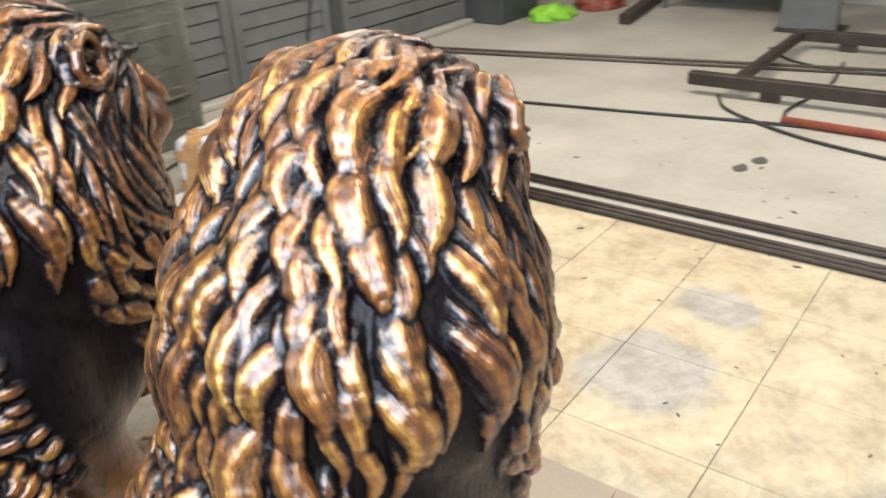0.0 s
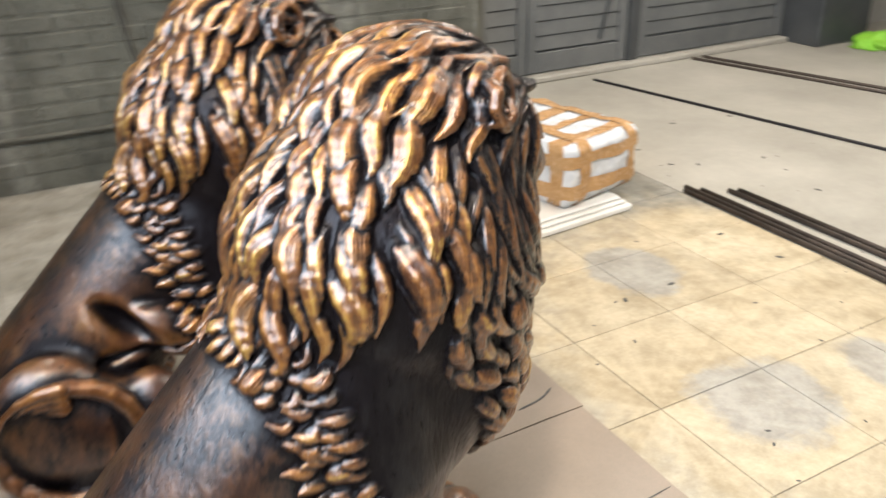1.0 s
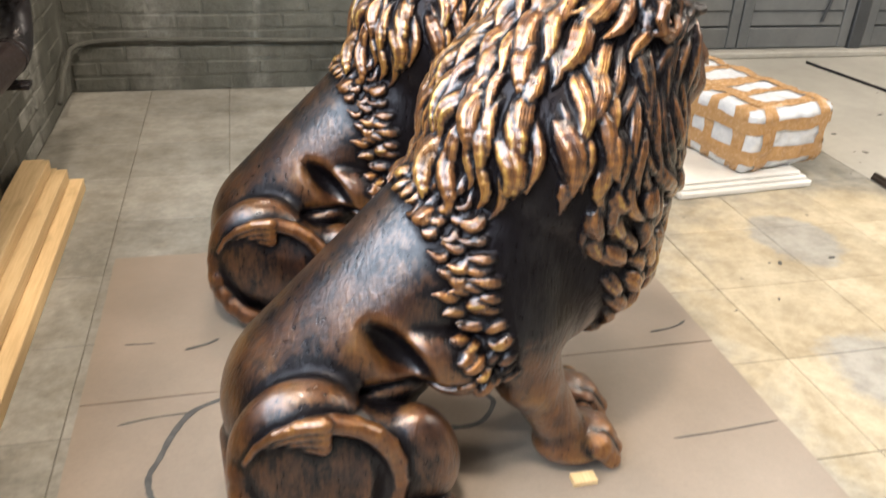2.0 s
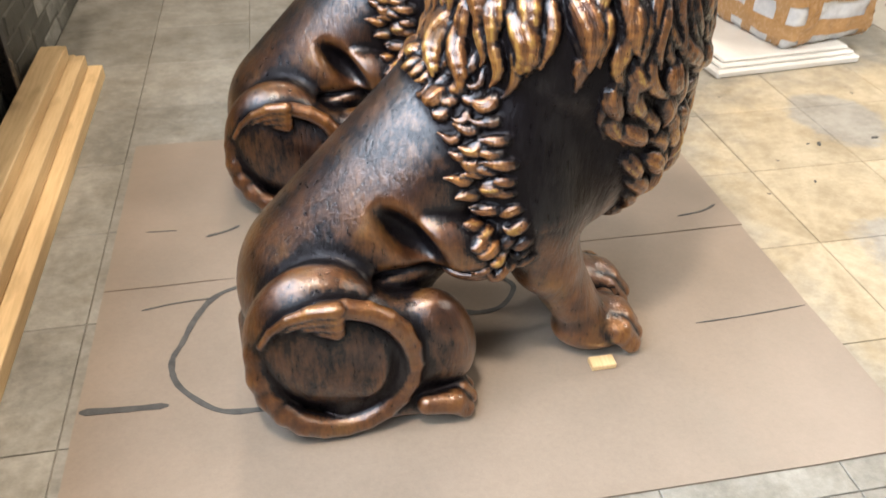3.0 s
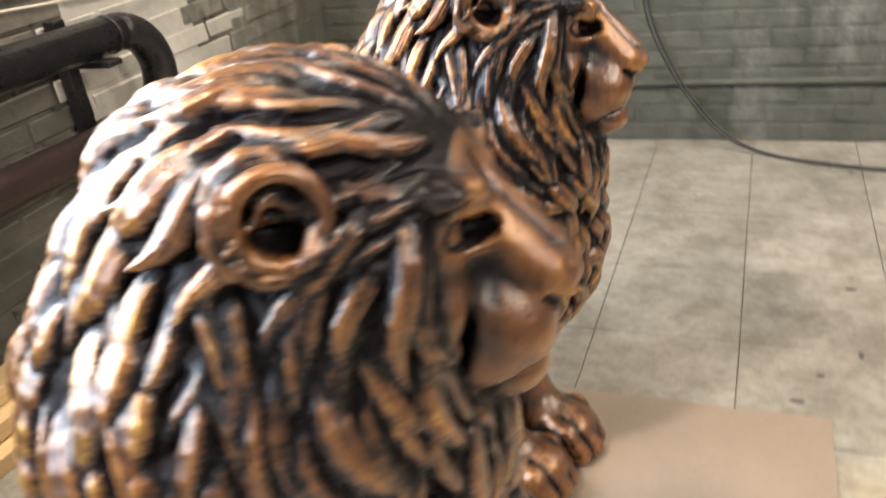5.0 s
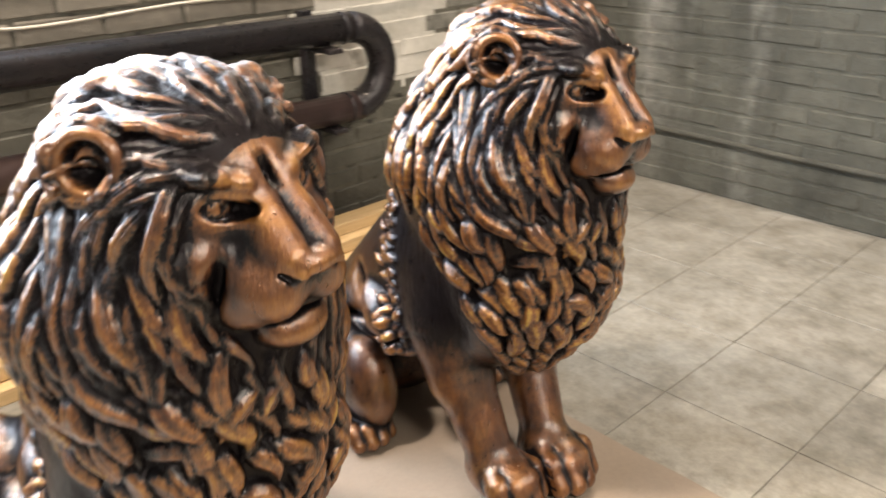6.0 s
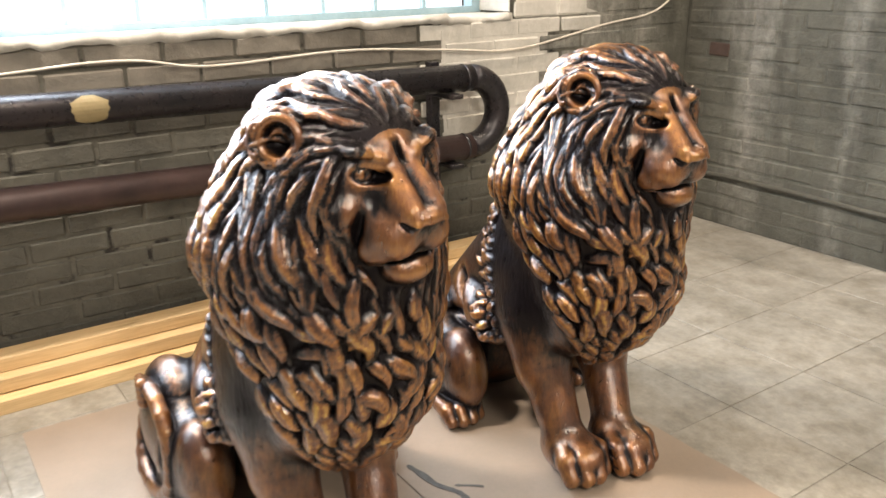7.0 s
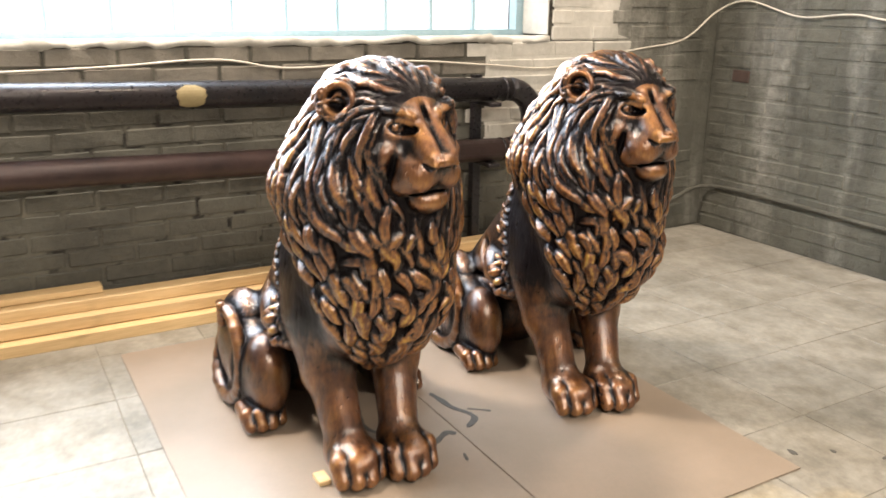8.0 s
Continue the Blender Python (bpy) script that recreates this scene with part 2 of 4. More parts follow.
def box(x0, y0, z0, x1, y1, z1, bevel=0.0, bm=None, jitter=0.0):
    bm = bm or bmesh.new()
    made = bmesh.ops.create_cube(bm, size=1)["verts"]
    for v in made:
        v.co = Vector(((x0 + x1) / 2 + v.co.x * (x1 - x0), (y0 + y1) / 2 + v.co.y * (y1 - y0), (z0 + z1) / 2 + v.co.z * (z1 - z0)))
        if jitter:
            v.co += Vector([random.uniform(-jitter, jitter) for _ in range(3)])
    if bevel:
        edges = {e for v in made for e in v.link_edges}
        bmesh.ops.bevel(bm, geom=list(edges), offset=bevel, segments=1, affect="EDGES")
    return bm


def tube(points, radius, sides=10, bm=None, taper=None, closed=False):
    """A round tube along points; taper gives a factor for each point."""
    bm = bm or bmesh.new()
    pts = [Vector(p) for p in points]
    rings, side = [], None
    for n, p in enumerate(pts):
        way = (pts[min(n + 1, len(pts) - 1)] - pts[max(n - 1, 0)]).normalized()
        if side is None:
            side = way.orthogonal().normalized()
        side = (side - way * side.dot(way)).normalized()
        other, r = way.cross(side), radius * (taper[n] if taper else 1)
        rings.append([bm.verts.new(p + r * (math.cos(a) * side + math.sin(a) * other)) for a in (2 * math.pi * k / sides for k in range(sides))])
    for a, b in zip(rings, rings[1:]):
        for k in range(sides):
            bm.faces.new((a[k], a[(k + 1) % sides], b[(k + 1) % sides], b[k]))
    bm.faces.new(rings[0][::-1])
    bm.faces.new(rings[-1])
    return bm


def smooth_line(points, steps=8):
    """Catmull-Rom through points."""
    p = [Vector(q) for q in points]
    p = [2 * p[0] - p[1], *p, 2 * p[-1] - p[-2]]
    out = []
    for a, b, c, d in zip(p, p[1:], p[2:], p[3:]):
        for k in range(steps):
            t = k / steps
            out.append(0.5 * (2 * b + (c - a) * t + (2 * a - 5 * b + 4 * c - d) * t * t + (3 * b - a - 3 * c + d) * t ** 3))
    return [*out, p[-2]]


# ---------------------------------------------------------------- structure
X_WALL, Y_END, Y_GATE, X_FAR, Y_NEAR, HIGH = -2.30, 2.67, 3.12, 5.9, -5.5, 4.4
TILE, JOINT_GAP = 0.385, 0.0026
TX0, TX1, TY0, TY1 = -6, 3, -5, 7      # slabs counted from the origin
tile_edge = (TX0 * TILE, TX1 * TILE, TY0 * TILE, TY1 * TILE)

floor = part("floor", box(X_WALL - 0.3, Y_NEAR - 0.2, -0.25, X_FAR + 0.2, Y_GATE + 0.3, -0.005), JOINT)
tagged(floor, "worn pale concrete slab floor with dirty joints", "floor", kind="structure")
bm = bmesh.new()
for x0, y0, x1, y1 in ((tile_edge[1], Y_NEAR, X_FAR, Y_GATE + 0.1), (X_WALL, Y_NEAR, tile_edge[1], tile_edge[2]), (X_WALL, tile_edge[3], tile_edge[1], Y_GATE)):
    box(x0 + 0.004, y0 + 0.004, -0.02, x1 - 0.004, y1 - 0.004, 0, bm=bm)
part("screed", bm, CONCRETE, floor)


def wall_with_opening(name, x0, x1, y0, y1, high, hole, mat, label):
    """A wall along y with one opening (y0, y1, z0, z1) through it."""
    a, b, lo, hi = hole
    bm = bmesh.new()
    box(x0, y0, 0, x1, y1, lo, bm=bm)
    box(x0, y0, hi, x1, y1, high, bm=bm)
    box(x0, y0, lo, x1, a, hi, bm=bm)
    box(x0, b, lo, x1, y1, hi, bm=bm)
    return tagged(part(name, bm, mat), label, "wall", kind="structure")


WIN = (-4.6, 1.50, 1.09, 2.60)
wall_west = wall_with_opening("wall_west", X_WALL - 0.38, X_WALL - 0.012, Y_NEAR, Y_END + 0.4, HIGH, WIN, MORTAR, "grey-green painted brick wall under a long window")
wall_north = part("wall_north", box(X_WALL - 0.012, Y_END + 0.012, 0, 1.03, Y_END + 0.75, HIGH), RUNS)
tagged(wall_north, "grey painted brick wall with white streaks", "wall", kind="structure")
bm = box(1.03, Y_GATE + 0.06, 2.9, X_FAR, Y_GATE + 0.4, HIGH)
box(4.35, Y_GATE + 0.06, 0, X_FAR, Y_GATE + 0.4, 2.9, bm=bm)
tagged(part("wall_gate_side", bm, PLASTER), "dusty plastered wall round the metal gates", "wall", kind="structure")
tagged(part("wall_east", box(X_FAR, Y_NEAR, 0, X_FAR + 0.3, Y_GATE + 0.4, HIGH), PLASTER), "dusty plastered far wall of the workshop", "wall", kind="structure")
tagged(part("wall_south", box(X_WALL, Y_NEAR - 0.3, 0, X_FAR, Y_NEAR, HIGH), PLASTER), "dusty plastered wall of the workshop", "wall", kind="structure")
tagged(part("ceiling", box(X_WALL - 0.3, Y_NEAR - 0.3, HIGH, X_FAR + 0.3, Y_GATE + 0.4, HIGH + 0.2), CEILING), "pale workshop ceiling", "ceiling", kind="structure")

# window: frame, mullions and panes
window = tagged(new("window_1"), "long workshop window with white metal bars", "window", kind="structure")
x = X_WALL - 0.26
bm = box(x - 0.03, WIN[0], WIN[2], x + 0.03, WIN[1], WIN[2] + 0.05)
box(x - 0.03, WIN[0], WIN[3] - 0.05, x + 0.03, WIN[1], WIN[3], bm=bm)
box(x - 0.03, WIN[0], WIN[2] + 0.05, x + 0.03, WIN[0] + 0.05, WIN[3] - 0.05, bm=bm)
box(x - 0.03, WIN[1] - 0.05, WIN[2] + 0.05, x + 0.03, WIN[1], WIN[3] - 0.05, bm=bm)
part("window_frame", bm, FRAME, window)
for k in range(1, 25):
    y = WIN[1] - 0.05 - k * 0.246
    part("mullion", box(x - 0.014, y - 0.009, WIN[2] + 0.05, x + 0.014, y + 0.009, WIN[3] - 0.05), FRAME, window)
sill = box(X_WALL - 0.23, WIN[0], WIN[2] - 0.006, X_WALL - 0.001, WIN[1] - 0.003, WIN[2] + 0.022)
for axis, cuts in ((1, 150), (0, 5)):
    along = [e for e in sill.edges if abs((e.verts[0].co - e.verts[1].co).normalized()[axis]) > 0.9]
    bmesh.ops.subdivide_edges(sill, edges=along, cuts=cuts, use_grid_fill=True)
for v in sill.verts:
    rough = Vector((1, 0.3, 1)) * 0.022 * noise.noise(v.co * 11) + Vector((1, 0, 1)) * 0.012 * noise.noise(v.co * 31)
    v.co += rough * max(0.0, min(1.0, (v.co.x - X_WALL + 0.12) / 0.1)) - Vector((0, 0, 0.012 * (v.co.x > X_WALL)))
part("window_sill", sill, LIME, window, smooth=True)
tagged(part("backdrop", box(-4.6, -9, -1, -4.5, 6, 7), glow("overcast_light", (0.88, 0.95, 1.0), 2.2)), "bright overcast daylight outside the window", "backdrop", kind="structure")

part("window_reveal", box(X_WALL - 0.228, WIN[1] - 0.007, WIN[2] + 0.03, X_WALL - 0.014, WIN[1] - 0.001, WIN[3] - 0.055, 0.001), LIME, window)

# ---------------------------------------------------------------- metal gates
gate = tagged(new("door_1"), "grey painted metal gates with louvred panels", "gate", kind="structure")
part("gate_post", box(1.034, Y_GATE - 0.10, 0, 1.27, Y_GATE + 0.05, 2.88, 0.006), PATCH, gate, "pale grey boxed steel post")


def gate_leaf(x0, x1, slats):
    leaf = part("gate_leaf", box(x0, Y_GATE + 0.012, 0.05, x1, Y_GATE + 0.05, 2.86, 0.003), GATE_DARK, gate)
    for a, b in ((x0, x0 + 0.07), (x1 - 0.07, x1)):
        part("stile", box(a, Y_GATE - 0.015, 0.05, b, Y_GATE + 0.011, 2.86, 0.004), GATE, leaf)
    for z in (0.05, 1.35, 2.72):
        part("rail", box(x0 + 0.072, Y_GATE - 0.012, z, x1 - 0.072, Y_GATE + 0.011, z + 0.13, 0.004), GATE, leaf)
    for z0 in (0.19, 1.49):
        for k in range(slats):
            h = 1.15 / slats
            z = z0 + k * h
            bm = box(x0 + 0.075, Y_GATE - 0.010, z + 0.004, x1 - 0.075, Y_GATE + 0.010, z + h - 0.004, 0.002)
            for v in bm.verts:
                v.co.y += 0.010 * (v.co.z - z) / h
            part("slat", bm, GATE, leaf)
    return leaf


gate_leaf(1.28, 1.655, 12)
gate_leaf(1.665, 2.485, 12)
gate_leaf(2.60, 4.04, 12)
part("gate_post", box(2.495, Y_GATE - 0.03, 0, 2.59, Y_GATE + 0.05, 2.88, 0.006), GATE_DARK, gate)
leaf = part("brace", tube([(2.25, Y_GATE - 0.02, 0.22), (2.44, Y_GATE - 0.02, 0.95)], 0.012, 6), GATE_DARK, gate)
part("gate_post", box(4.06, Y_GATE - 0.35, 0, 4.62, Y_GATE + 0.05, 2.88, 0.008), GATE_DARK, gate, "dark steel column beside the gates")
tagged(part("gate_sill", box(1.28, Y_GATE - 0.09, 0.0, 4.05, Y_GATE + 0.05, 0.04, 0.008), CONCRETE), "worn concrete sill under the gates", "sill", kind="structure")

# ---------------------------------------------------------------- seated lion statue
def capsule(P, a, b, ra, rb):
    a, b = np.array(a), np.array(b)
    ba = b - a
    t = np.clip((P - a) @ ba / (ba @ ba), 0, 1)
    return np.linalg.norm(P - a - t[:, None] * ba, axis=1) - (ra + (rb - ra) * t)


def ellipsoid(P, c, r, tilt=0.0, swing=0.0, roll=0.0):
    """tilt turns it nose-down about y, swing about z, roll about x; degrees."""
    q = P - np.array(c)
    if tilt or swing or roll:
        q = q @ np.array(Euler((radians(roll), radians(tilt), radians(swing))).to_matrix())
    r = np.array(r)
    k0 = np.linalg.norm(q / r, axis=1)
    return k0 * (k0 - 1) / np.maximum(np.linalg.norm(q / r ** 2, axis=1), 1e-6)


def ring(P, c, axis, radius, thick):
    axis = np.array(axis) / np.linalg.norm(axis)
    q = P - np.array(c)
    h = q @ axis
    return np.hypot(np.sqrt(np.maximum((q * q).sum(1) - h * h, 0)) - radius, h) - thick


def join(a, b, k):
    h = np.clip(0.5 + 0.5 * (b - a) / k, 0, 1)
    return b + (a - b) * h - k * h * (1 - h)


def cut(a, b, k):
    return -join(-a, -b, k)


HEAD_TURN = radians(10)


def face_frame(P):
    """The head's own measure: it is turned a little to the statue's left."""
    x, y = P[:, 0] - 0.36, P[:, 1]
    c, n = math.cos(HEAD_TURN), math.sin(HEAD_TURN)
    return np.stack([0.36 + c * x + n * y, c * y - n * x, P[:, 2]], 1)


def mirrored(P):
    S = P.copy()
    S[:, 1] = np.abs(S[:, 1])
    return S


def lion_shape(P):
    """Signed distance to the statue's body; x forward, y to its left, z up."""
    S, H = mirrored(P), face_frame(P)
    HS = mirrored(H)
    d = capsule(P, (-0.255, 0, 0.22), (0.09, 0, 0.585), 0.186, 0.180)
    d = join(d, ellipsoid(P, (-0.25, 0, 0.17), (0.20, 0.195, 0.17)), 0.05)
    # mane
    d = join(d, ellipsoid(P, (0.235, -0.012, 0.760), (0.250, 0.236, 0.255), -8), 0.05)
    d = join(d, ellipsoid(P, (0.275, -0.008, 0.565), (0.198, 0.196, 0.235)), 0.05)
    d = join(d, ellipsoid(P, (0.225, -0.02, 0.405), (0.120, 0.150, 0.110)), 0.05)
    d = join(d, ellipsoid(P, (0.305, -0.005, 0.956), (0.186, 0.160, 0.152), 12), 0.06)
    # thighs with a fold above, and the flank
    d = join(d, ellipsoid(S, (-0.015, 0.170, 0.360), (0.120, 0.066, 0.068), 28), 0.014)
    d = join(d, ellipsoid(S, (-0.185, 0.205, 0.150), (0.175, 0.088, 0.140), 12), 0.012)
    d = join(d, ellipsoid(S, (-0.065, 0.215, 0.165), (0.078, 0.066, 0.125), -14), 0.02)
    d = cut(d, -ellipsoid(S, (-0.125, 0.222, 0.405), (0.105, 0.085, 0.038), 46), 0.022)
    d = cut(d, -ellipsoid(S, (-0.16, 0.262, 0.308), (0.20, 0.105, 0.019), -4), 0.022)
    # hind feet
    d = join(d, capsule(S, (-0.26, 0.235, 0.045), (-0.10, 0.245, 0.042), 0.046, 0.042), 0.02)
    for k in range(4):
        y = 0.195 + 0.031 * k
        x = 0.0 - 0.014 * abs(k - 1.5)
        d = join(d, capsule(S, (-0.10, y, 0.055), (x - 0.024, y, 0.050), 0.023, 0.026), 0.005)
        d = join(d, capsule(S, (x - 0.024, y, 0.050), (x, y, 0.025), 0.026, 0.021), 0.006)
    # shoulders and fore legs, set a little to its right; the left paw stands ahead
    d = join(d, ellipsoid(S, (0.135, 0.150, 0.50), (0.120, 0.072, 0.19), -10), 0.03)
    low = np.clip(1 - P[:, 2] / 0.40, 0, 1)
    L = P + low[:, None] * np.array([0, 0.055, 0])
    L[:, 0] -= np.where(L[:, 1] > 0, 0.03, 0.0) * low
    L = mirrored(L)
    d = join(d, capsule(L, (0.14, 0.125, 0.42), (0.185, 0.105, 0.27), 0.100, 0.074), 0.035)
    d = join(d, capsule(L, (0.19, 0.100, 0.27), (0.285, 0.080, 0.10), 0.068, 0.054), 0.03)
    d = join(d, ellipsoid(L, (0.325, 0.074, 0.058), (0.100, 0.068, 0.056)), 0.03)
    for k in range(4):
        y, x = 0.022 + 0.035 * k, 0.430 - 0.02 * abs(k - 1.4)
        d = join(d, capsule(L, (0.31, 0.5 * y + 0.037, 0.085), (x - 0.032, y, 0.066), 0.026, 0.028), 0.005)
        d = join(d, capsule(L, (x - 0.032, y, 0.066), (x, y, 0.028), 0.028, 0.023), 0.007)
    # tail, laid in a loop against its right thigh, with a tuft on top, and the flesh inside it
    d = join(d, ellipsoid(P, (-0.272, -0.205, 0.165), (0.138, 0.070, 0.135)), 0.02)
    d = join(d, ellipsoid(P, (-0.300, -0.195, 0.190), (0.150, 0.088, 0.175)), 0.03)
    d = cut(d, -ring(P, (-0.275, -0.300, 0.172), (0.0, 1.0, 0.0), 0.110, 0.016), 0.010)
    d = join(d, capsule(P, (-0.43, 0, 0.10), (-0.425, -0.19, 0.10), 0.036, 0.030), 0.02)
    loop = []
    for a in np.radians(np.linspace(172, 458, 18)):
        deep = max(0.0, 1 - (a - 3.0) / 1.1)
        loop.append((-0.275 + 0.150 * math.cos(a), -0.274 + 0.006 * math.sin(a) + 0.050 * deep, 0.172 + 0.148 * math.sin(a)))
    for k, (a, b) in enumerate(zip(loop, loop[1:])):
        d = join(d, capsule(P, a, b, 0.026 - 0.0004 * k, 0.0256 - 0.0004 * k), 0.004 + 0.012 * max(0, 1 - k / 5))
    for k in range(4):
        size = 0.152 - 0.017 * k
        tuft = [(-0.275 + size * math.cos(a), -0.282 + 0.009 * n, 0.178 + size * math.sin(a)) for n, a in enumerate(np.radians(np.linspace(88, 158 - 9 * k, 5)))]
        for n, (a, b) in enumerate(zip(tuft, tuft[1:])):
            d = join(d, capsule(P, a, b, 0.0165 - 0.003 * n, 0.0135 - 0.003 * n), 0.003)
    # skull, temples, cheeks
    d = join(d, ellipsoid(H, (0.355, 0, 0.965), (0.125, 0.116, 0.128)), 0.03)
    d = join(d, ellipsoid(H, (0.405, 0, 1.026), (0.056, 0.085, 0.042), 24), 0.025)
    d = join(d, ellipsoid(HS, (0.392, 0.088, 0.940), (0.068, 0.050, 0.085), 0, -12), 0.02)
    d = join(d, ellipsoid(HS, (0.432, 0.086, 0.908), (0.048, 0.044, 0.044), 20, -20), 0.012)
    # broad flat bridge of the nose, muzzle, jaw and chin
    d = join(d, capsule(HS, (0.440, 0.020, 1.000), (0.536, 0.026, 0.910), 0.036, 0.024), 0.018)
    d = join(d, ellipsoid(H, (0.476, 0, 0.893), (0.074, 0.074, 0.058), 16), 0.022)
    d = join(d, ellipsoid(HS, (0.494, 0.042, 0.866), (0.054, 0.045, 0.043), 16, -8), 0.020)
    d = join(d, ellipsoid(HS, (0.468, 0.066, 0.848), (0.046, 0.028, 0.034), 22, -10), 0.010)
    d = join(d, capsule(H, (0.395, 0, 0.825), (0.478, 0, 0.808), 0.074, 0.046), 0.015)
    d = join(d, ellipsoid(H, (0.492, 0, 0.801), (0.044, 0.054, 0.030), 6), 0.014)
    d = cut(d, -ellipsoid(HS, (0.466, 0.102, 0.872), (0.009, 0.026, 0.050), 18, -20), 0.012)
    # nose leather, nostrils, mouth
    d = join(d, ellipsoid(H, (0.548, 0, 0.905), (0.024, 0.042, 0.017), 18), 0.005)
    d = join(d, ellipsoid(HS, (0.546, 0.031, 0.893), (0.020, 0.014, 0.014)), 0.004)
    d = cut(d, -capsule(HS, (0.574, 0.013, 0.880), (0.552, 0.040, 0.885), 0.0085, 0.0080), 0.003)
    d = cut(d, -capsule(HS, (0.552, 0.040, 0.885), (0.535, 0.050, 0.897), 0.0070, 0.0040), 0.003)
    d = cut(d, -capsule(H, (0.570, 0, 0.882), (0.554, 0, 0.832), 0.0040, 0.0050), 0.007)
    d = cut(d, -ellipsoid(HS, (0.500, 0.018, 0.824), (0.076, 0.064, 0.0024), 3, 0, -7), 0.004)
    d = cut(d, -capsule(HS, (0.500, 0.076, 0.820), (0.455, 0.090, 0.804), 0.0040, 0.0035), 0.006)
    # sockets, eyes with heavy lids, frowning brows
    d = cut(d, -ellipsoid(HS, (0.484, 0.068, 0.975), (0.036, 0.036, 0.016), 0, -28, 10), 0.004)
    d = join(d, ellipsoid(HS, (0.447, 0.064, 0.974), (0.023, 0.024, 0.020)), 0.002)
    d = cut(d, -ellipsoid(HS, (0.4715, 0.066, 0.975), (0.006, 0.008, 0.008)), 0.002)
    d = join(d, capsule(HS, (0.476, 0.038, 0.953), (0.440, 0.096, 0.963), 0.0065, 0.0060), 0.005)
    d = join(d, capsule(HS, (0.482, 0.036, 0.980), (0.464, 0.068, 0.995), 0.0065, 0.0065), 0.004)
    d = join(d, capsule(HS, (0.464, 0.068, 0.995), (0.430, 0.102, 0.990), 0.0065, 0.0055), 0.004)
    d = join(d, ellipsoid(HS, (0.450, 0.058, 1.012), (0.030, 0.042, 0.015), 16, -24, 14), 0.009)
    d = join(d, ellipsoid(HS, (0.472, 0.036, 1.002), (0.020, 0.020, 0.014), 16, -10, 16), 0.008)
    d = cut(d, -ellipsoid(HS, (0.490, 0.004, 1.014), (0.020, 0.005, 0.026), 30), 0.010)
    # ears: round open cups
    d = join(d, ellipsoid(HS, (0.322, 0.128, 1.028), (0.038, 0.038, 0.046), 0, -28), 0.010)
    d = join(d, ring(HS, (0.342, 0.152, 1.034), (0.62, 1.0, 0.12), 0.036, 0.0100), 0.006)
    d = cut(d, -ellipsoid(HS, (0.352, 0.166, 1.034), (0.031, 0.048, 0.031), 0, -28), 0.005)
    return d


def slope(P, shape, e=0.002):
    g = np.stack([shape(P + e * a) - shape(P - e * a) for a in np.eye(3)], 1)
    return g / np.maximum(np.linalg.norm(g, axis=1, keepdims=True), 1e-9)


def segments(F, low, step, lines, radii, sides, soft=0.0012):
    """Lays tubes along lines (tube, ring, xyz) with radii (tube, ring) over the field; tells which piece lies on top where."""
    n, owner = np.array(F.shape), np.full(F.shape, -1, np.int32)
    for lock, (line, size, across) in enumerate(zip(lines, radii, sides)):
        for k, (a, b, ra, rb, v) in enumerate(zip(line, line[1:], size, size[1:], across)):
            reach = max(ra, rb) + 3 * step
            i0 = np.maximum(((np.minimum(a, b) - reach - low) / step).astype(int), 0)
            i1 = np.minimum(((np.maximum(a, b) + reach - low) / step).astype(int) + 2, n)
            gx, gy, gz = (low[k] + step * np.arange(i0[k], i1[k]) for k in range(3))
            ba = b - a
            qx, qy, qz = gx[:, None, None] - a[0], gy[None, :, None] - a[1], gz[None, None, :] - a[2]
            t = np.clip((qx * ba[0] + qy * ba[1] + qz * ba[2]) / (ba @ ba + 1e-12), 0, 1)
            r = ra + (rb - ra) * t
            u = (qx - t * ba[0]) * v[0] + (qy - t * ba[1]) * v[1] + (qz - t * ba[2]) * v[2]
            strand = 0.05 * r * np.cos(7.0 * u / r + lock) * (size.max() > 0.0105)
            d = np.sqrt((qx - t * ba[0]) ** 2 + (qy - t * ba[1]) ** 2 + (qz - t * ba[2]) ** 2) - r - strand
            cell = (slice(i0[0], i1[0]), slice(i0[1], i1[1]), slice(i0[2], i1[2]))
            owner[cell] = np.where(d < F[cell], lock * 16 + k, owner[cell])
            F[cell] = join(F[cell], d, soft)
    return owner


def field(shape, low, high, step, reach):
    """Samples a distance function on a grid, exactly near its surface and up to reach outside it."""
    low = np.array(low)
    n = np.ceil((np.array(high) - low) / step).astype(int)
    n += (-n) % 4
    axes = [low[a] + step * np.arange(n[a]) for a in range(3)]
    coarse = np.stack(np.meshgrid(*[x[2::4] - step / 2 for x in axes], indexing="ij"), -1)
    rough = shape(coarse.reshape(-1, 3)).reshape(coarse.shape[:3])
    near = (rough > -step * 7) & (rough < reach + step * 4)
    big = lambda a: a.repeat(4, 0).repeat(4, 1).repeat(4, 2)
    F = np.where(big(rough < 0), -1.0, 1.0)
    band = np.argwhere(big(near))
    for some in np.array_split(band, len(band) // 200000 + 1):
        F[tuple(some.T)] = shape(low + some * step)
    return F


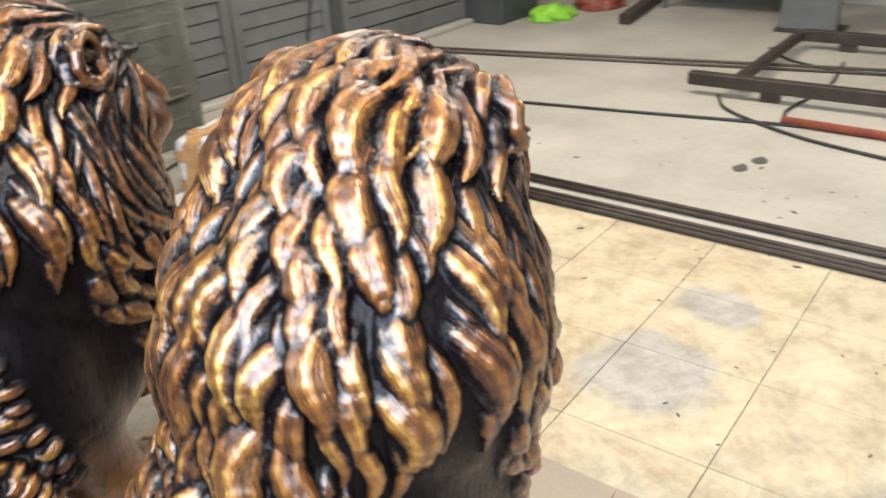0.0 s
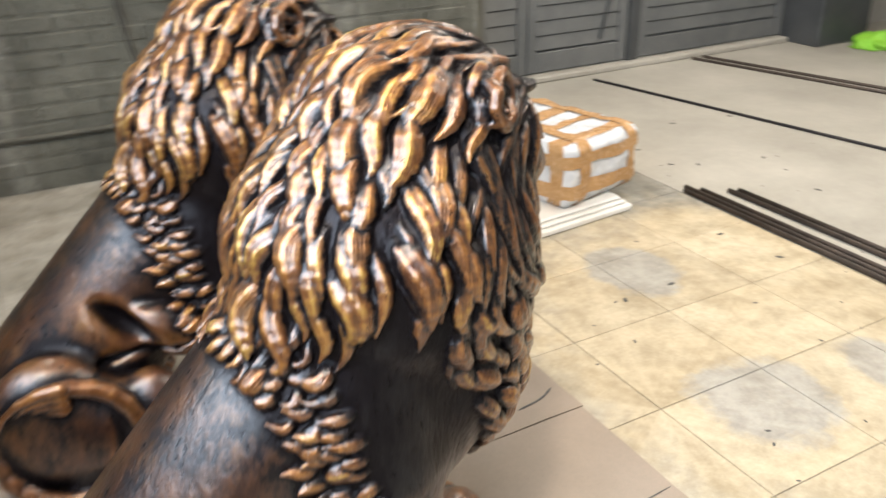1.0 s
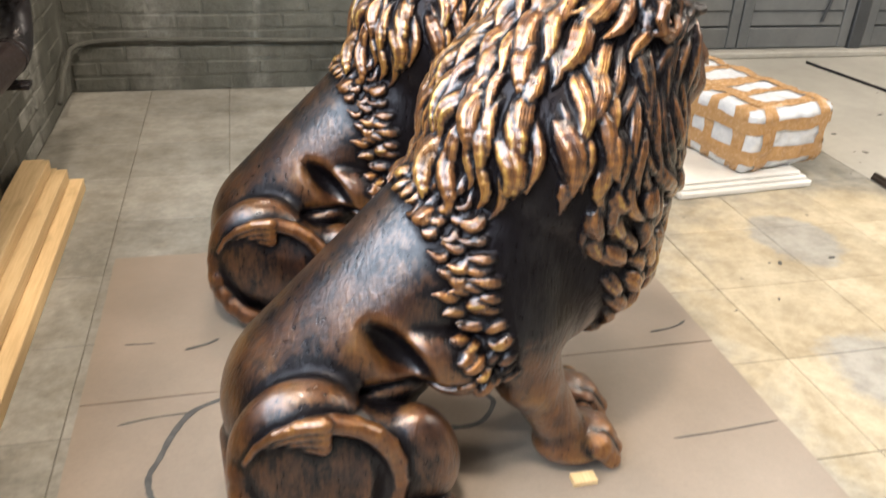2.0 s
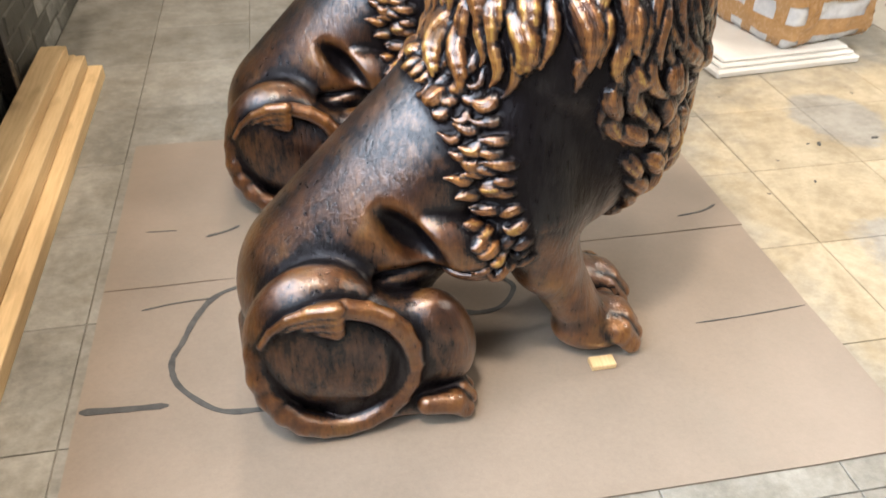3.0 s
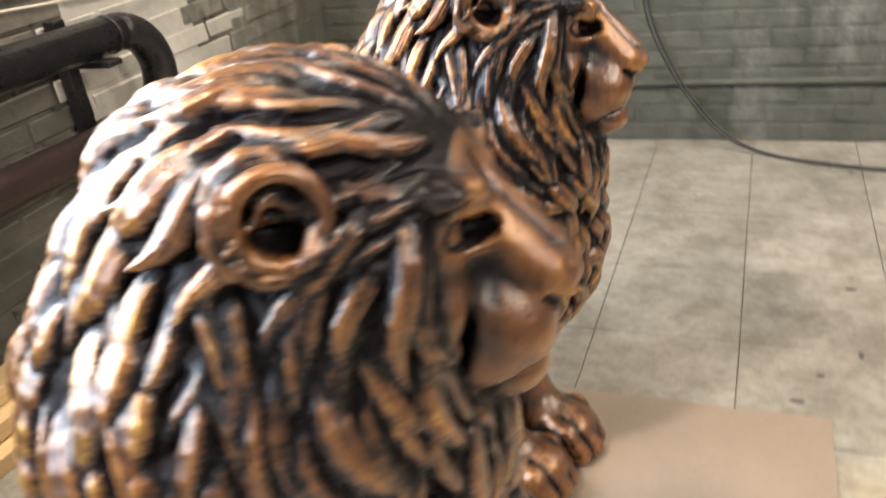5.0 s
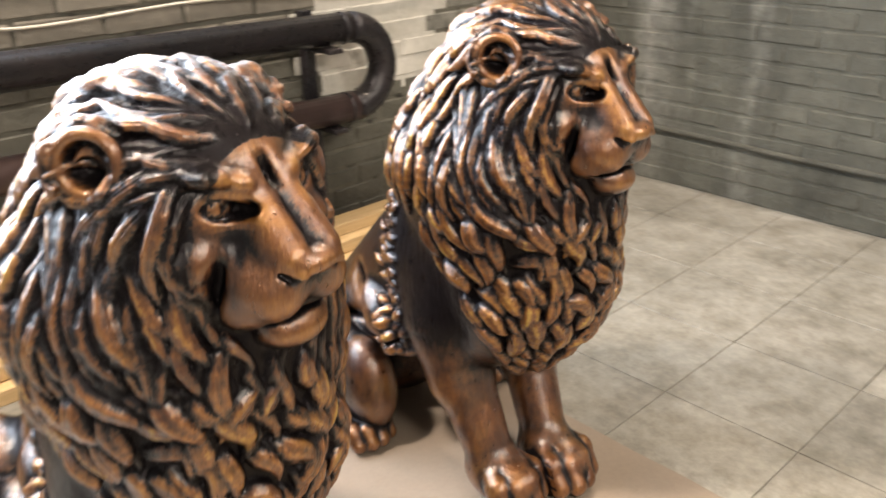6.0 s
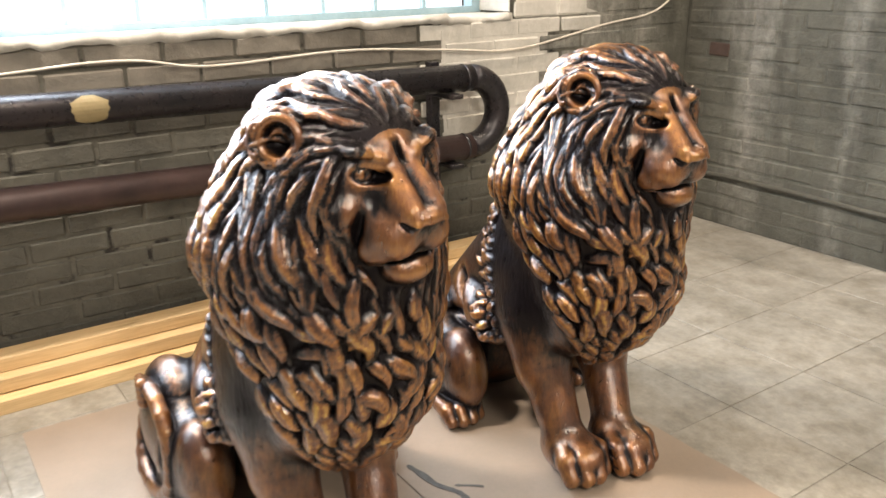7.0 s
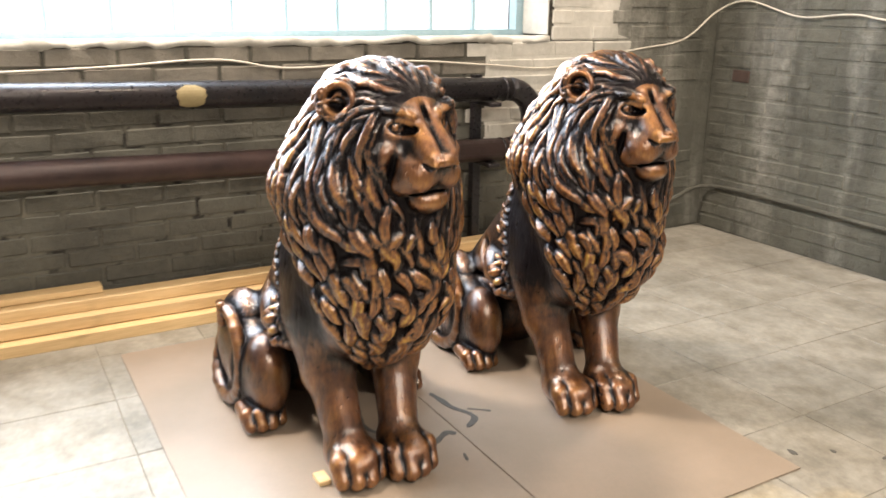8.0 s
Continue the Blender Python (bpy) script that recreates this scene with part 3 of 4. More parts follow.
def skin(F, low, step):
    """Surface nets: the zero surface of a field as vertices and quads."""
    low, n = np.array(low), np.array(F.shape)
    neg = F < 0
    eight = [(i, j, k) for i in (0, 1) for j in (0, 1) for k in (0, 1)]
    count = sum(neg[i:n[0] - 1 + i, j:n[1] - 1 + j, k:n[2] - 1 + k].astype(int) for i, j, k in eight)
    cells = np.argwhere((count > 0) & (count < 8))
    ident = np.full(n - 1, -1)
    ident[tuple(cells.T)] = np.arange(len(cells))
    v = np.stack([F[tuple((cells + c).T)] for c in eight], 1)
    total, hits = np.zeros((len(cells), 3)), np.zeros(len(cells))
    for a in range(8):
        for b in range(a + 1, 8):
            if sum(p != q for p, q in zip(eight[a], eight[b])) == 1:
                on = (v[:, a] < 0) != (v[:, b] < 0)
                t = np.where(on, v[:, a] / np.where(on, v[:, a] - v[:, b], 1), 0)[:, None]
                total += on[:, None] * (np.array(eight[a]) + t * (np.array(eight[b]) - np.array(eight[a])))
                hits += on
    points = low + step * (cells + total / hits[:, None])
    quads = []
    for a in range(3):
        b, c = (a + 1) % 3, (a + 2) % 3
        first, second = neg.take(range(n[a] - 1), a), neg.take(range(1, n[a]), a)
        edge = np.argwhere(first != second)
        edge = edge[(edge[:, b] > 0) & (edge[:, c] > 0) & (edge[:, b] < n[b] - 1) & (edge[:, c] < n[c] - 1)]
        eb, ec = np.eye(3, dtype=int)[b], np.eye(3, dtype=int)[c]
        q = np.stack([ident[tuple((edge - s).T)] for s in (eb + ec, ec, 0 * eb, eb)], 1)
        flip = ~first[tuple(edge.T)]
        q[flip] = q[flip][:, ::-1]
        quads.append(q)
    return points, np.concatenate(quads)


def mane_kind(p):
    """0: smooth body, 1: broad locks of head and neck, 2: small curls along the flank, 3: strands round the face, 4: chest locks."""
    x, y, z = p
    ay = abs(y)
    hx, hy, _ = face_frame(np.array([p]))[0]
    if z < 0.33 or hx > 0.37 and (hy / 0.128) ** 2 + ((z - 0.906) / 0.143) ** 2 + ((hx - 0.50) / 0.15) ** 2 < 1:
        return 0
    if math.dist((hx, abs(hy), z), (0.342, 0.152, 1.034)) < 0.052:
        return 0
    left = np.interp(z, (0.33, 0.525, 0.70, 0.80), (0.135, 0.095, 0.045, 0.0))
    right = np.interp(z, (0.40, 0.506, 0.72), (0.33, 0.295, 0.225))
    top = np.interp(x, (0.0, 0.25), (0.785, 0.835))
    if z < top:
        if x < left - 0.085:
            return 2 if z > 0.69 else 0
        if x < left:
            return 2
        if x < right:
            return 0 if ay > 0.06 else (4 if z > 0.345 and x > 0.27 else 0)
        return (4 if z < 0.76 else 3) if z > 0.345 else 0
    if x > 0.27 and (z < 1.02 or x > 0.34):
        return 3
    return 1


# along the flow, across it, lengths, widths
LOCKS = {1: (0.036, 0.0280, 0.100, 0.170, 0.0165, 0.0265), 2: (0.027, 0.0200, 0.045, 0.068, 0.0110, 0.0160),
         3: (0.040, 0.0165, 0.120, 0.210, 0.0105, 0.0165), 4: (0.048, 0.0310, 0.075, 0.115, 0.0170, 0.0255)}
FACE = np.array([0.52, 0.0, 1.02])


def flow(at, n, kinds):
    """The way in which the hair lies: out from the face, then down; back and down along the flank."""
    out = at - FACE
    out /= np.linalg.norm(out, axis=1, keepdims=True)
    down = np.clip((1.04 - at[:, 2]) / 0.20, 0, 1)[:, None]
    ahead = np.interp(at[:, 0], (0.0, 0.2, 0.36), (-0.25, 0.30, 0.60))
    fall = np.stack([ahead, 0 * ahead, -1 + 0 * ahead], 1)
    go = out * (1 - 0.85 * down) + fall * (0.25 + 1.05 * down)
    curl = np.where(at[:, 1] > 0, 1.0, -1.0)
    go = np.where((kinds == 2)[:, None], np.stack([-0.8 + 0 * curl, 0.25 * curl, -0.7 + 0 * curl], 1), go)
    go = go - n * (go * n).sum(1, keepdims=True)
    return go / np.maximum(np.linalg.norm(go, axis=1, keepdims=True), 1e-6)


def lion_mesh():
    low, step = np.array([-0.52, -0.36, -0.02]), 0.0034
    F = field(lion_shape, low, (0.66, 0.36, 1.20), step, 0.03)
    body = F.copy()
    points, _ = skin(F, low, step)
    rng = np.random.default_rng(7)
    kind_of = np.array([mane_kind(p) for p in points])
    points, kind_of = points[kind_of > 0], kind_of[kind_of > 0]
    order = rng.permutation(len(points))[:16000]
    points, kind_of = points[order], kind_of[order]
    normal = slope(points, lion_shape)
    lie = flow(points, normal, kind_of)
    # roots of the locks, kept apart along and across the way the hair lies
    seeds, cells = [], {}
    for n, (p, kind) in enumerate(zip(points, kind_of)):
        along, across = LOCKS[kind][:2]
        key = tuple((p / 0.09).astype(int))
        close = [q for i in (-1, 0, 1) for j in (-1, 0, 1) for k in (-1, 0, 1) for q in cells.get((key[0] + i, key[1] + j, key[2] + k), ())]
        if close:
            d = np.array(close) - p
            u = d @ lie[n]
            if ((u / along) ** 2 + ((d * d).sum(1) - u * u) / across ** 2).min() < 1:
                continue
        cells.setdefault(key, []).append(p)
        seeds.append(n)
    P, kinds = points[seeds], kind_of[seeds]
    N, RINGS = len(P), 9
    size = np.array([LOCKS[k] for k in kinds])
    length, width = rng.uniform(size[:, 2], size[:, 3]), rng.uniform(size[:, 4], size[:, 5])
    width *= np.where(kinds == 4, 1.0, rng.choice([0.72, 1.0, 1.0, 1.3], N))
    phase = 14 * P[:, 0] + 9 * np.abs(P[:, 1]) - 11 * P[:, 2] + rng.uniform(-0.7, 0.7, N)
    phase += np.where(kinds == 4, rng.uniform(-0.9, 0.9, N), 0)
    wave, lean = rng.uniform(0.30, 0.62, N), rng.normal(0, 0.12, N)
    wave[kinds == 3] *= 0.85
    lean[kinds == 4] *= 3.0
    lean[kinds == 3] *= 1.8
    crown = (P[:, 2] > 1.045) & (P[:, 0] > 0.30)
    curl = np.where(P[:, 1] > 0, 1, -1)
    high = rng.uniform(-0.18, 0.32, N)
    at, lines, radii, sides = P.copy(), [], [], []
    for r in range(RINGS):
        s = r / (RINGS - 1)
        n = slope(at, lion_shape)
        go = flow(at, n, kinds)
        side = np.cross(n, go)
        turn = lean + wave * np.sin(phase + 5.5 * s) + np.where(kinds == 2, 1.3 * curl * s, 0)
        way = go * np.cos(turn)[:, None] + side * np.sin(turn)[:, None]
        swell = math.sin(math.pi * min(0.22 + 0.76 * s, 1)) ** 0.9
        lift = width * (high + np.where(kinds == 3, -0.65 + 0.45 * s, -0.78 + 0.66 * s) + 0.25 * math.sin(math.pi * s)) + np.where(kinds == 3, 0.004, 0.009) * s + np.where(crown, 0.009 * s * s, 0)
        lines.append(at + n * lift[:, None])
        radii.append(np.maximum(width * swell, 0.003))
        sides.append(np.cross(n, way))
        at = at + way * (length / (RINGS - 1))[:, None]
        at = at - slope(at, lion_shape) * lion_shape(at)[:, None]
    lines, radii, sides = np.stack(lines, 1), np.stack(radii, 1), np.stack(sides, 1)
    owner = segments(F, low, step, lines, radii, sides)
    verts, faces = skin(F, low, step)
    near = np.clip(np.rint((verts - low) / step).astype(int), 0, np.array(F.shape) - 1)
    high = body[tuple(near.T)]
    # where across its lock each point of the hair lies, for the fine strands
    own = owner[tuple(near.T)]
    lock, piece = np.maximum(own, 0) // 16, np.maximum(own, 0) % 16
    a, b = lines[lock, piece], lines[lock, piece + 1]
    t = np.clip(((verts - a) * (b - a)).sum(1) / np.maximum(((b - a) ** 2).sum(1), 1e-12), 0, 1)
    strand = ((verts - a - t[:, None] * (b - a)) * sides[lock, piece]).sum(1)
    tint = np.where(own >= 0, rng.uniform(0, 1, N)[lock], 0.5)
    hairy = np.array([mane_kind(p) > 0 for p in verts]) | (high > 0.006)
    crest = np.where(hairy, np.clip(high / 0.028 - 0.07, -0.08, 0.55), 0.42)
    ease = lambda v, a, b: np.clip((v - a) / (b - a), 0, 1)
    # smooth skin by place: darker at the shoulders, lighter on face and fore legs
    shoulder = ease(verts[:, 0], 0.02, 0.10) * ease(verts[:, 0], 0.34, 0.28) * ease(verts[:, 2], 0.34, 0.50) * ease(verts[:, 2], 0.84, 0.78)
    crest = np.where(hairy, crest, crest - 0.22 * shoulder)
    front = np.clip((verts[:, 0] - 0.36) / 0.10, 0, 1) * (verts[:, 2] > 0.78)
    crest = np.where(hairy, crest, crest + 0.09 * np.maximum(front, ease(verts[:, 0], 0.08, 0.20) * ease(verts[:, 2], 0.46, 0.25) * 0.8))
    # the brush touches ridges and leaves hollows black
    for half, gain, low_end, high_end in ((3, 150, -0.65, 0.34), (8, 34, -0.34, 0.14)):
        mean = np.clip(F, -0.03, 0.03)
        for a in range(3):
            total = np.cumsum(mean, a)
            mean = (np.roll(total, -half, a) - np.roll(total, half + 1, a)) / (2 * half + 1)
        ridge = (mean - np.clip(F, -0.03, 0.03))[tuple(near.T)]
        crest = crest + np.clip(gain * ridge, low_end, np.where(hairy, high_end * (half == 3), 0.6 * high_end))
    me = bpy.data.meshes.new("lion_statue")
    me.vertices.add(len(verts))
    me.vertices.foreach_set("co", verts.ravel())
    me.loops.add(faces.size)
    me.loops.foreach_set("vertex_index", faces.ravel())
    me.polygons.add(len(faces))
    me.polygons.foreach_set("loop_start", np.arange(len(faces)) * 4)
    me.update(calc_edges=True)
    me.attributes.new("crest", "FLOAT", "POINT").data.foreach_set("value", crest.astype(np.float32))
    me.attributes.new("strand", "FLOAT", "POINT").data.foreach_set("value", np.where(own >= 0, strand + 0.37 * lock, 0).astype(np.float32))
    me.attributes.new("hair", "FLOAT", "POINT").data.foreach_set("value", (own >= 0).astype(np.float32))
    me.attributes.new("tint", "FLOAT", "POINT").data.foreach_set("value", tint.astype(np.float32))
    me.materials.append(BRONZE)
    me.shade_smooth()
    return me


lion = new("lion_statue", lion_mesh())
lion.matrix_world = pose(-1.09, -0.16, 0.007, 0, 0, 2)
tagged(lion, "seated lion statue in dark bronze with gold-brushed mane", "statue", "pair of lions")
other = lion.data.copy()
co = np.empty(len(other.vertices) * 3)
other.vertices.foreach_get("co", co)
co = co.reshape(-1, 3)
# its head looks a little more to the right than the first one's
ramp_z, ramp_x = np.clip((co[:, 2] - 0.68) / 0.2, 0, 1), np.clip((co[:, 0] - 0.12) / 0.24, 0, 1)
swing = radians(-6) * ramp_z ** 2 * (3 - 2 * ramp_z) * ramp_x ** 2 * (3 - 2 * ramp_x)
dx, dy = co[:, 0] - 0.30, co[:, 1].copy()
co[:, 0], co[:, 1] = 0.30 + dx * np.cos(swing) - dy * np.sin(swing), dx * np.sin(swing) + dy * np.cos(swing)
other.vertices.foreach_set("co", co.ravel())
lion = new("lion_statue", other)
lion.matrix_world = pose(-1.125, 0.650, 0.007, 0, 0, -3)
tagged(lion, "seated lion statue in dark bronze with gold-brushed mane", "statue", "pair of lions")

# ---------------------------------------------------------------- things on the floor
TOP = 0.007


def sheet(x0, y0, x1, y1, label):
    """A thin board with a slightly ragged outline."""
    bm = bmesh.new()
    ring_low, ring_high = [], []
    corners = [(x0, y0), (x1, y0), (x1, y1), (x0, y1)]
    for (ax, ay), (bx, by) in zip(corners, corners[1:] + corners[:1]):
        for k in range(14):
            t = k / 14
            wob = 0.004 * noise.noise((ax + t * (bx - ax) * 9, ay + t * (by - ay) * 9, 3.1)) if k else 0
            p = Vector((ax + t * (bx - ax) + wob, ay + t * (by - ay) + wob, 0))
            ring_low.append(bm.verts.new(p + Vector((0, 0, 0.001))))
            ring_high.append(bm.verts.new(p + Vector((0, 0, 0.001 + 0.005))))
    n = len(ring_low)
    for k in range(n):
        bm.faces.new((ring_low[k], ring_low[(k + 1) % n], ring_high[(k + 1) % n], ring_high[k]))
    bm.faces.new(ring_high)
    bm.faces.new(ring_low[::-1])
    ob = part("fibreboard_sheet", bm, CARD)
    return tagged(ob, label, "board", "boards under the lions")


def stroke(points, width, parent, name="paint_mark", mat=None, z=TOP, seed=0.0):
    """A flat painted line of uneven width."""
    bm, line = bmesh.new(), smooth_line([(x, y, 0) for x, y in points], 6)
    pairs = []
    for n, p in enumerate(line):
        way = (line[min(n + 1, len(line) - 1)] - line[max(n - 1, 0)]).normalized()
        side = Vector((-way.y, way.x, 0)) * width * 0.5 * (0.65 + 0.7 * abs(noise.noise((p.x * 23 + seed, p.y * 23, 0.4)))) * (0.35 if n in (0, len(line) - 1) else 1)
        pairs.append([bm.verts.new(p + s * side + Vector((0, 0, h))) for s, h in ((-1, z), (1, z), (1, z + 0.0008), (-1, z + 0.0008))])
    for a, b in zip(pairs, pairs[1:]):
        for k in range(4):
            bm.faces.new((a[k], b[k], b[(k + 1) % 4], a[(k + 1) % 4]))
    bm.faces.new(pairs[0])
    bm.faces.new(pairs[-1][::-1])
    return part(name, bm, mat or MARK, parent)


near = sheet(-1.90, -0.697, -0.182, 0.110, "thin beige fibreboard sheet with dark paint marks, under a lion")
far = sheet(-1.90, 0.114, -0.176, 0.866, "thin beige fibreboard sheet with worn edges, under a lion")
stroke([(-1.50, 0.09), (-1.574, 0.073), (-1.632, 0.038), (-1.672, -0.035), (-1.696, -0.114), (-1.715, -0.171), (-1.702, -0.24), (-1.658, -0.299), (-1.599, -0.345), (-1.521, -0.354), (-1.44, -0.35)], 0.017, near)
stroke([(-1.895, -0.296), (-1.81, -0.303), (-1.712, -0.308)], 0.022, near, seed=2)
stroke([(-1.08, -0.10), (-1.061, -0.111), (-0.997, -0.129), (-0.941, -0.119), (-0.90, -0.075), (-0.89, -0.03), (-0.95, 0.03), (-1.02, 0.07)], 0.018, near, seed=4)
stroke([(-0.491, -0.26), (-0.356, -0.256), (-0.194, -0.245)], 0.004, near, seed=6)
stroke([(-1.80, 0.02), (-1.72, 0.035), (-1.62, 0.04)], 0.005, near, seed=7)
stroke([(-1.66, 0.31), (-1.60, 0.33), (-1.57, 0.35)], 0.012, far, seed=8)
stroke([(-1.82, 0.36), (-1.74, 0.355)], 0.005, far, seed=9)
stroke([(-1.082, 0.156), (-1.02, 0.165), (-0.96, 0.172), (-0.90, 0.20), (-0.861, 0.197), (-0.825, 0.150)], 0.022, far, seed=11)
stroke([(-0.808, 0.098), (-0.827, 0.075), (-0.80, 0.03), (-0.785, 0.0)], 0.024, near, seed=12)
stroke([(-0.93, 0.21), (-0.90, 0.25), (-0.88, 0.27)], 0.010, far, seed=13)
stroke([(-0.341, 0.182), (-0.26, 0.195), (-0.206, 0.222)], 0.008, far, seed=14)
stroke([(-0.70, 0.06), (-0.66, 0.05)], 0.010, near, seed=15)

tagged(part("wood_shim", box(-0.792, -0.372, TOP, -0.735, -0.338, TOP + 0.014, 0.002), PINE), "small pale wood shim by a lion's paw", "shim")

# sawn boards stacked along the wall
for n, (x0, y0, z0, x1, y1, z1) in enumerate(((-2.175, -3.2, 0.0, -2.062, 1.45, 0.048), (-2.288, -3.1, 0.0, -2.182, 1.56, 0.050), (-2.208, -3.0, 0.052, -2.110, 1.42, 0.100), (-2.290, -3.1, 0.052, -2.216, 1.53, 0.100), (-2.250, -3.0, 0.102, -2.160, 1.40, 0.148), (-2.292, -3.0, 0.150, -2.215, -0.70, 0.176))):
    bm = box((x0 - x1) / 2, (y0 - y1) / 2, 0, (x1 - x0) / 2, (y1 - y0) / 2, z1 - z0, 0.0025)
    ob = part("sawn_board", bm, PINE)
    ob.matrix_world = pose((x0 + x1) / 2, (y0 + y1) / 2, z0, 0, 0, (0.25, 0.08, 0.2, 0.05, 0.2, 0.05)[n])
    tagged(ob, "raw yellow pine board stacked along the brick wall", "board", "stacked boards")

# heating pipes: a long run that turns back on itself below
heating = thing("heating_pipe", pose(0, 0, 0), "thick dark-painted heating pipe turning back at a bend", "pipe")
XP, ZT, ZB, RP, YB = -2.165, 0.878, 0.592, 0.054, 1.17
FALL_T, FALL_B = 0.023, 0.0276     # both runs fall gently towards the bend
R = (ZT - ZB) / 2
bend = [(XP, YB + R * math.sin(a), (ZT + ZB) / 2 + R * math.cos(a)) for a in np.linspace(0, math.pi, 17)]
part("pipe_run", tube([(XP, -5.3, ZT + 6.47 * FALL_T), bend[0]], RP, 20), PIPE, heating, smooth=True)
part("pipe_return", tube([bend[-1], (XP, -5.3, ZB + 6.47 * FALL_B)], RP, 20), RUST_PIPE, heating, smooth=True)
part("bend", tube(bend, RP * 1.012, 20), PIPE, heating, smooth=True)
for y in (1.13, -5.28):
    for z in (ZT + (YB - y) * FALL_T, ZB + (YB - y) * FALL_B):
        part("weld_seam", tube([(XP, y, z), (XP, y + 0.010, z)], RP * 1.05, 20), PIPE, heating, smooth=True)
for y in (1.06, -2.2):
    part("bracket", box(X_WALL + 0.002, y - 0.022, 0.0, X_WALL + 0.045, y + 0.022, ZT + (YB - y) * FALL_T + 0.06, 0.003), PIPE, heating)
    for z in (ZT + (YB - y) * FALL_T, ZB + (YB - y) * FALL_B):
        part("bracket_arm", box(X_WALL + 0.046, y - 0.03, z - RP - 0.020, XP + 0.07, y + 0.03, z - RP - 0.002, 0.003), PIPE, heating)
bm = bmesh.new()
for y, w in ((-0.32, 0.062),):
    rows = []
    for k in range(9):
        a = radians(-50 + 100 * k / 8)
        half = w * math.sqrt(max(1 - ((k - 4) / 4.2) ** 2, 0.02)) * random.uniform(0.72, 1.12)
        c = (XP + (RP + 0.0012) * math.cos(a), (RP + 0.0012) * math.sin(a) + ZT + (YB - y) * FALL_T)
        rows.append([bm.verts.new((c[0], y + s * half, c[1])) for s in (-1, -0.3, 0.3, 1)])
    for p, q in zip(rows, rows[1:]):
        for k in range(3):
            bm.faces.new((p[k], p[k + 1], q[k + 1], q[k]))
bmesh.ops.solidify(bm, geom=bm.faces[:], thickness=0.0008)
part("paint_splash", bm, SAND, heating, "sand-coloured spray blotch")

# white cable along the walls and a thin wire loop
cable = tube(smooth_line([(X_WALL + 0.02, -3.5, 0.99), (X_WALL + 0.02, -0.947, 1.008), (X_WALL + 0.02, -0.208, 1.036), (X_WALL + 0.02, 0.125, 0.995), (X_WALL + 0.02, 0.664, 1.012), (X_WALL + 0.02, 1.124, 0.984), (X_WALL + 0.02, 1.52, 0.962), (X_WALL + 0.02, 2.05, 1.04), (X_WALL + 0.02, 2.40, 1.09), (X_WALL + 0.03, 2.63, 1.24), (-2.08, 2.652, 1.296), (-1.75, 2.652, 1.22), (-1.45, 2.652, 1.235), (-1.0, 2.652, 1.21), (0.9, 2.652, 1.28)], 8), 0.0048, 6)
tagged(part("wall_cable", cable, CABLE, smooth=True), "thin white cable strung loosely along the brick walls", "cable")
for dx in (0.0, 0.018):
    wire = tube(smooth_line([(-0.87 + dx, 2.655, 1.9), (-0.86 + dx, 2.65, 0.95), (-0.845 + dx, 2.645, 0.71), (-0.80 + dx, 2.64, 0.48), (-0.65 + dx, 2.62, 0.21), (-0.44 + dx, 2.55, 0.03), (-0.10, 2.40 + dx, 0.006), (0.3, 2.36 + dx, 0.006), (0.8, 2.5 + dx, 0.006)], 8), 0.0045, 6)
    tagged(part("hanging_wire", wire, RUBBER, smooth=True), "dark wire hanging down the wall onto the floor", "wire", "hanging wires")
conduit = tube(smooth_line([(X_WALL + 0.03, 2.2, 0.10), (X_WALL + 0.03, 2.45, 0.20), (X_WALL + 0.10, 2.64, 0.258), (-1.666, 2.65, 0.266), (-1.129, 2.65, 0.256), (-0.2, 2.65, 0.262), (0.95, 2.65, 0.258)], 6), 0.012, 8)
tagged(part("wall_conduit", conduit, BRICK, smooth=True), "thin grey-painted conduit along the foot of the wall", "conduit")

# steel rods
for n in range(5):
    x = (1.165, 1.20, 1.235, 1.33, 1.37)[n]
    y = (1.13, 1.16, 1.10, 1.03, 1.01)[n]
    ob = part("steel_rod", tube([(x, y, 0.011), (x - 0.005, 0.4, 0.011), (x - 0.02, -0.55, 0.011), (x - 0.05, -3.4, 0.011)], 0.011, 8), STEEL, smooth=True)
    tagged(ob, "long dark steel rod lying on the concrete floor", "rod", "bundle of rods")

# floor rails and a thin hose beyond
for dx in (0.0, 0.10):
    tagged(part("floor_rail", tube([(3.03 + dx, 3.0, 0.006), (3.143 + dx, 2.505, 0.006), (3.543 + dx, 0.745, 0.006), (4.15 + dx, -2.0, 0.006)], 0.014, 6), STEEL), "dark steel strip set along the concrete floor", "rail", "floor rails")
tagged(part("floor_hose", tube(smooth_line([(2.06, 2.9, 0.008), (2.274, 1.70, 0.008), (2.40, 1.0, 0.008), (2.54, 0.267, 0.008), (2.62, -0.3, 0.008)]), 0.009, 8), PIPE, smooth=True), "thin grey hose lying across the floor", "hose")

# welded frame
rig = thing("welded_rack", pose(0, 0, 0), "dark welded steel frame lying on the floor", "frame")
part("bar", box(2.90, -2.2, 0.05, 2.965, 0.80, 0.12, 0.004), STEEL, rig)
part("bar", box(4.2, -2.2, 0.05, 4.265, 0.53, 0.12, 0.004), STEEL, rig)
part("crossbar", box(2.966, 0.52, 0.055, 4.199, 0.575, 0.11, 0.004), STEEL, rig)
part("foot", box(2.91, -1.6, 0, 2.95, -1.5, 0.05), STEEL, rig)
part("foot", box(4.21, 0.2, 0, 4.25, 0.3, 0.05), STEEL, rig)
part("foot", box(2.91, 0.3, 0, 2.95, 0.4, 0.05), STEEL, rig)
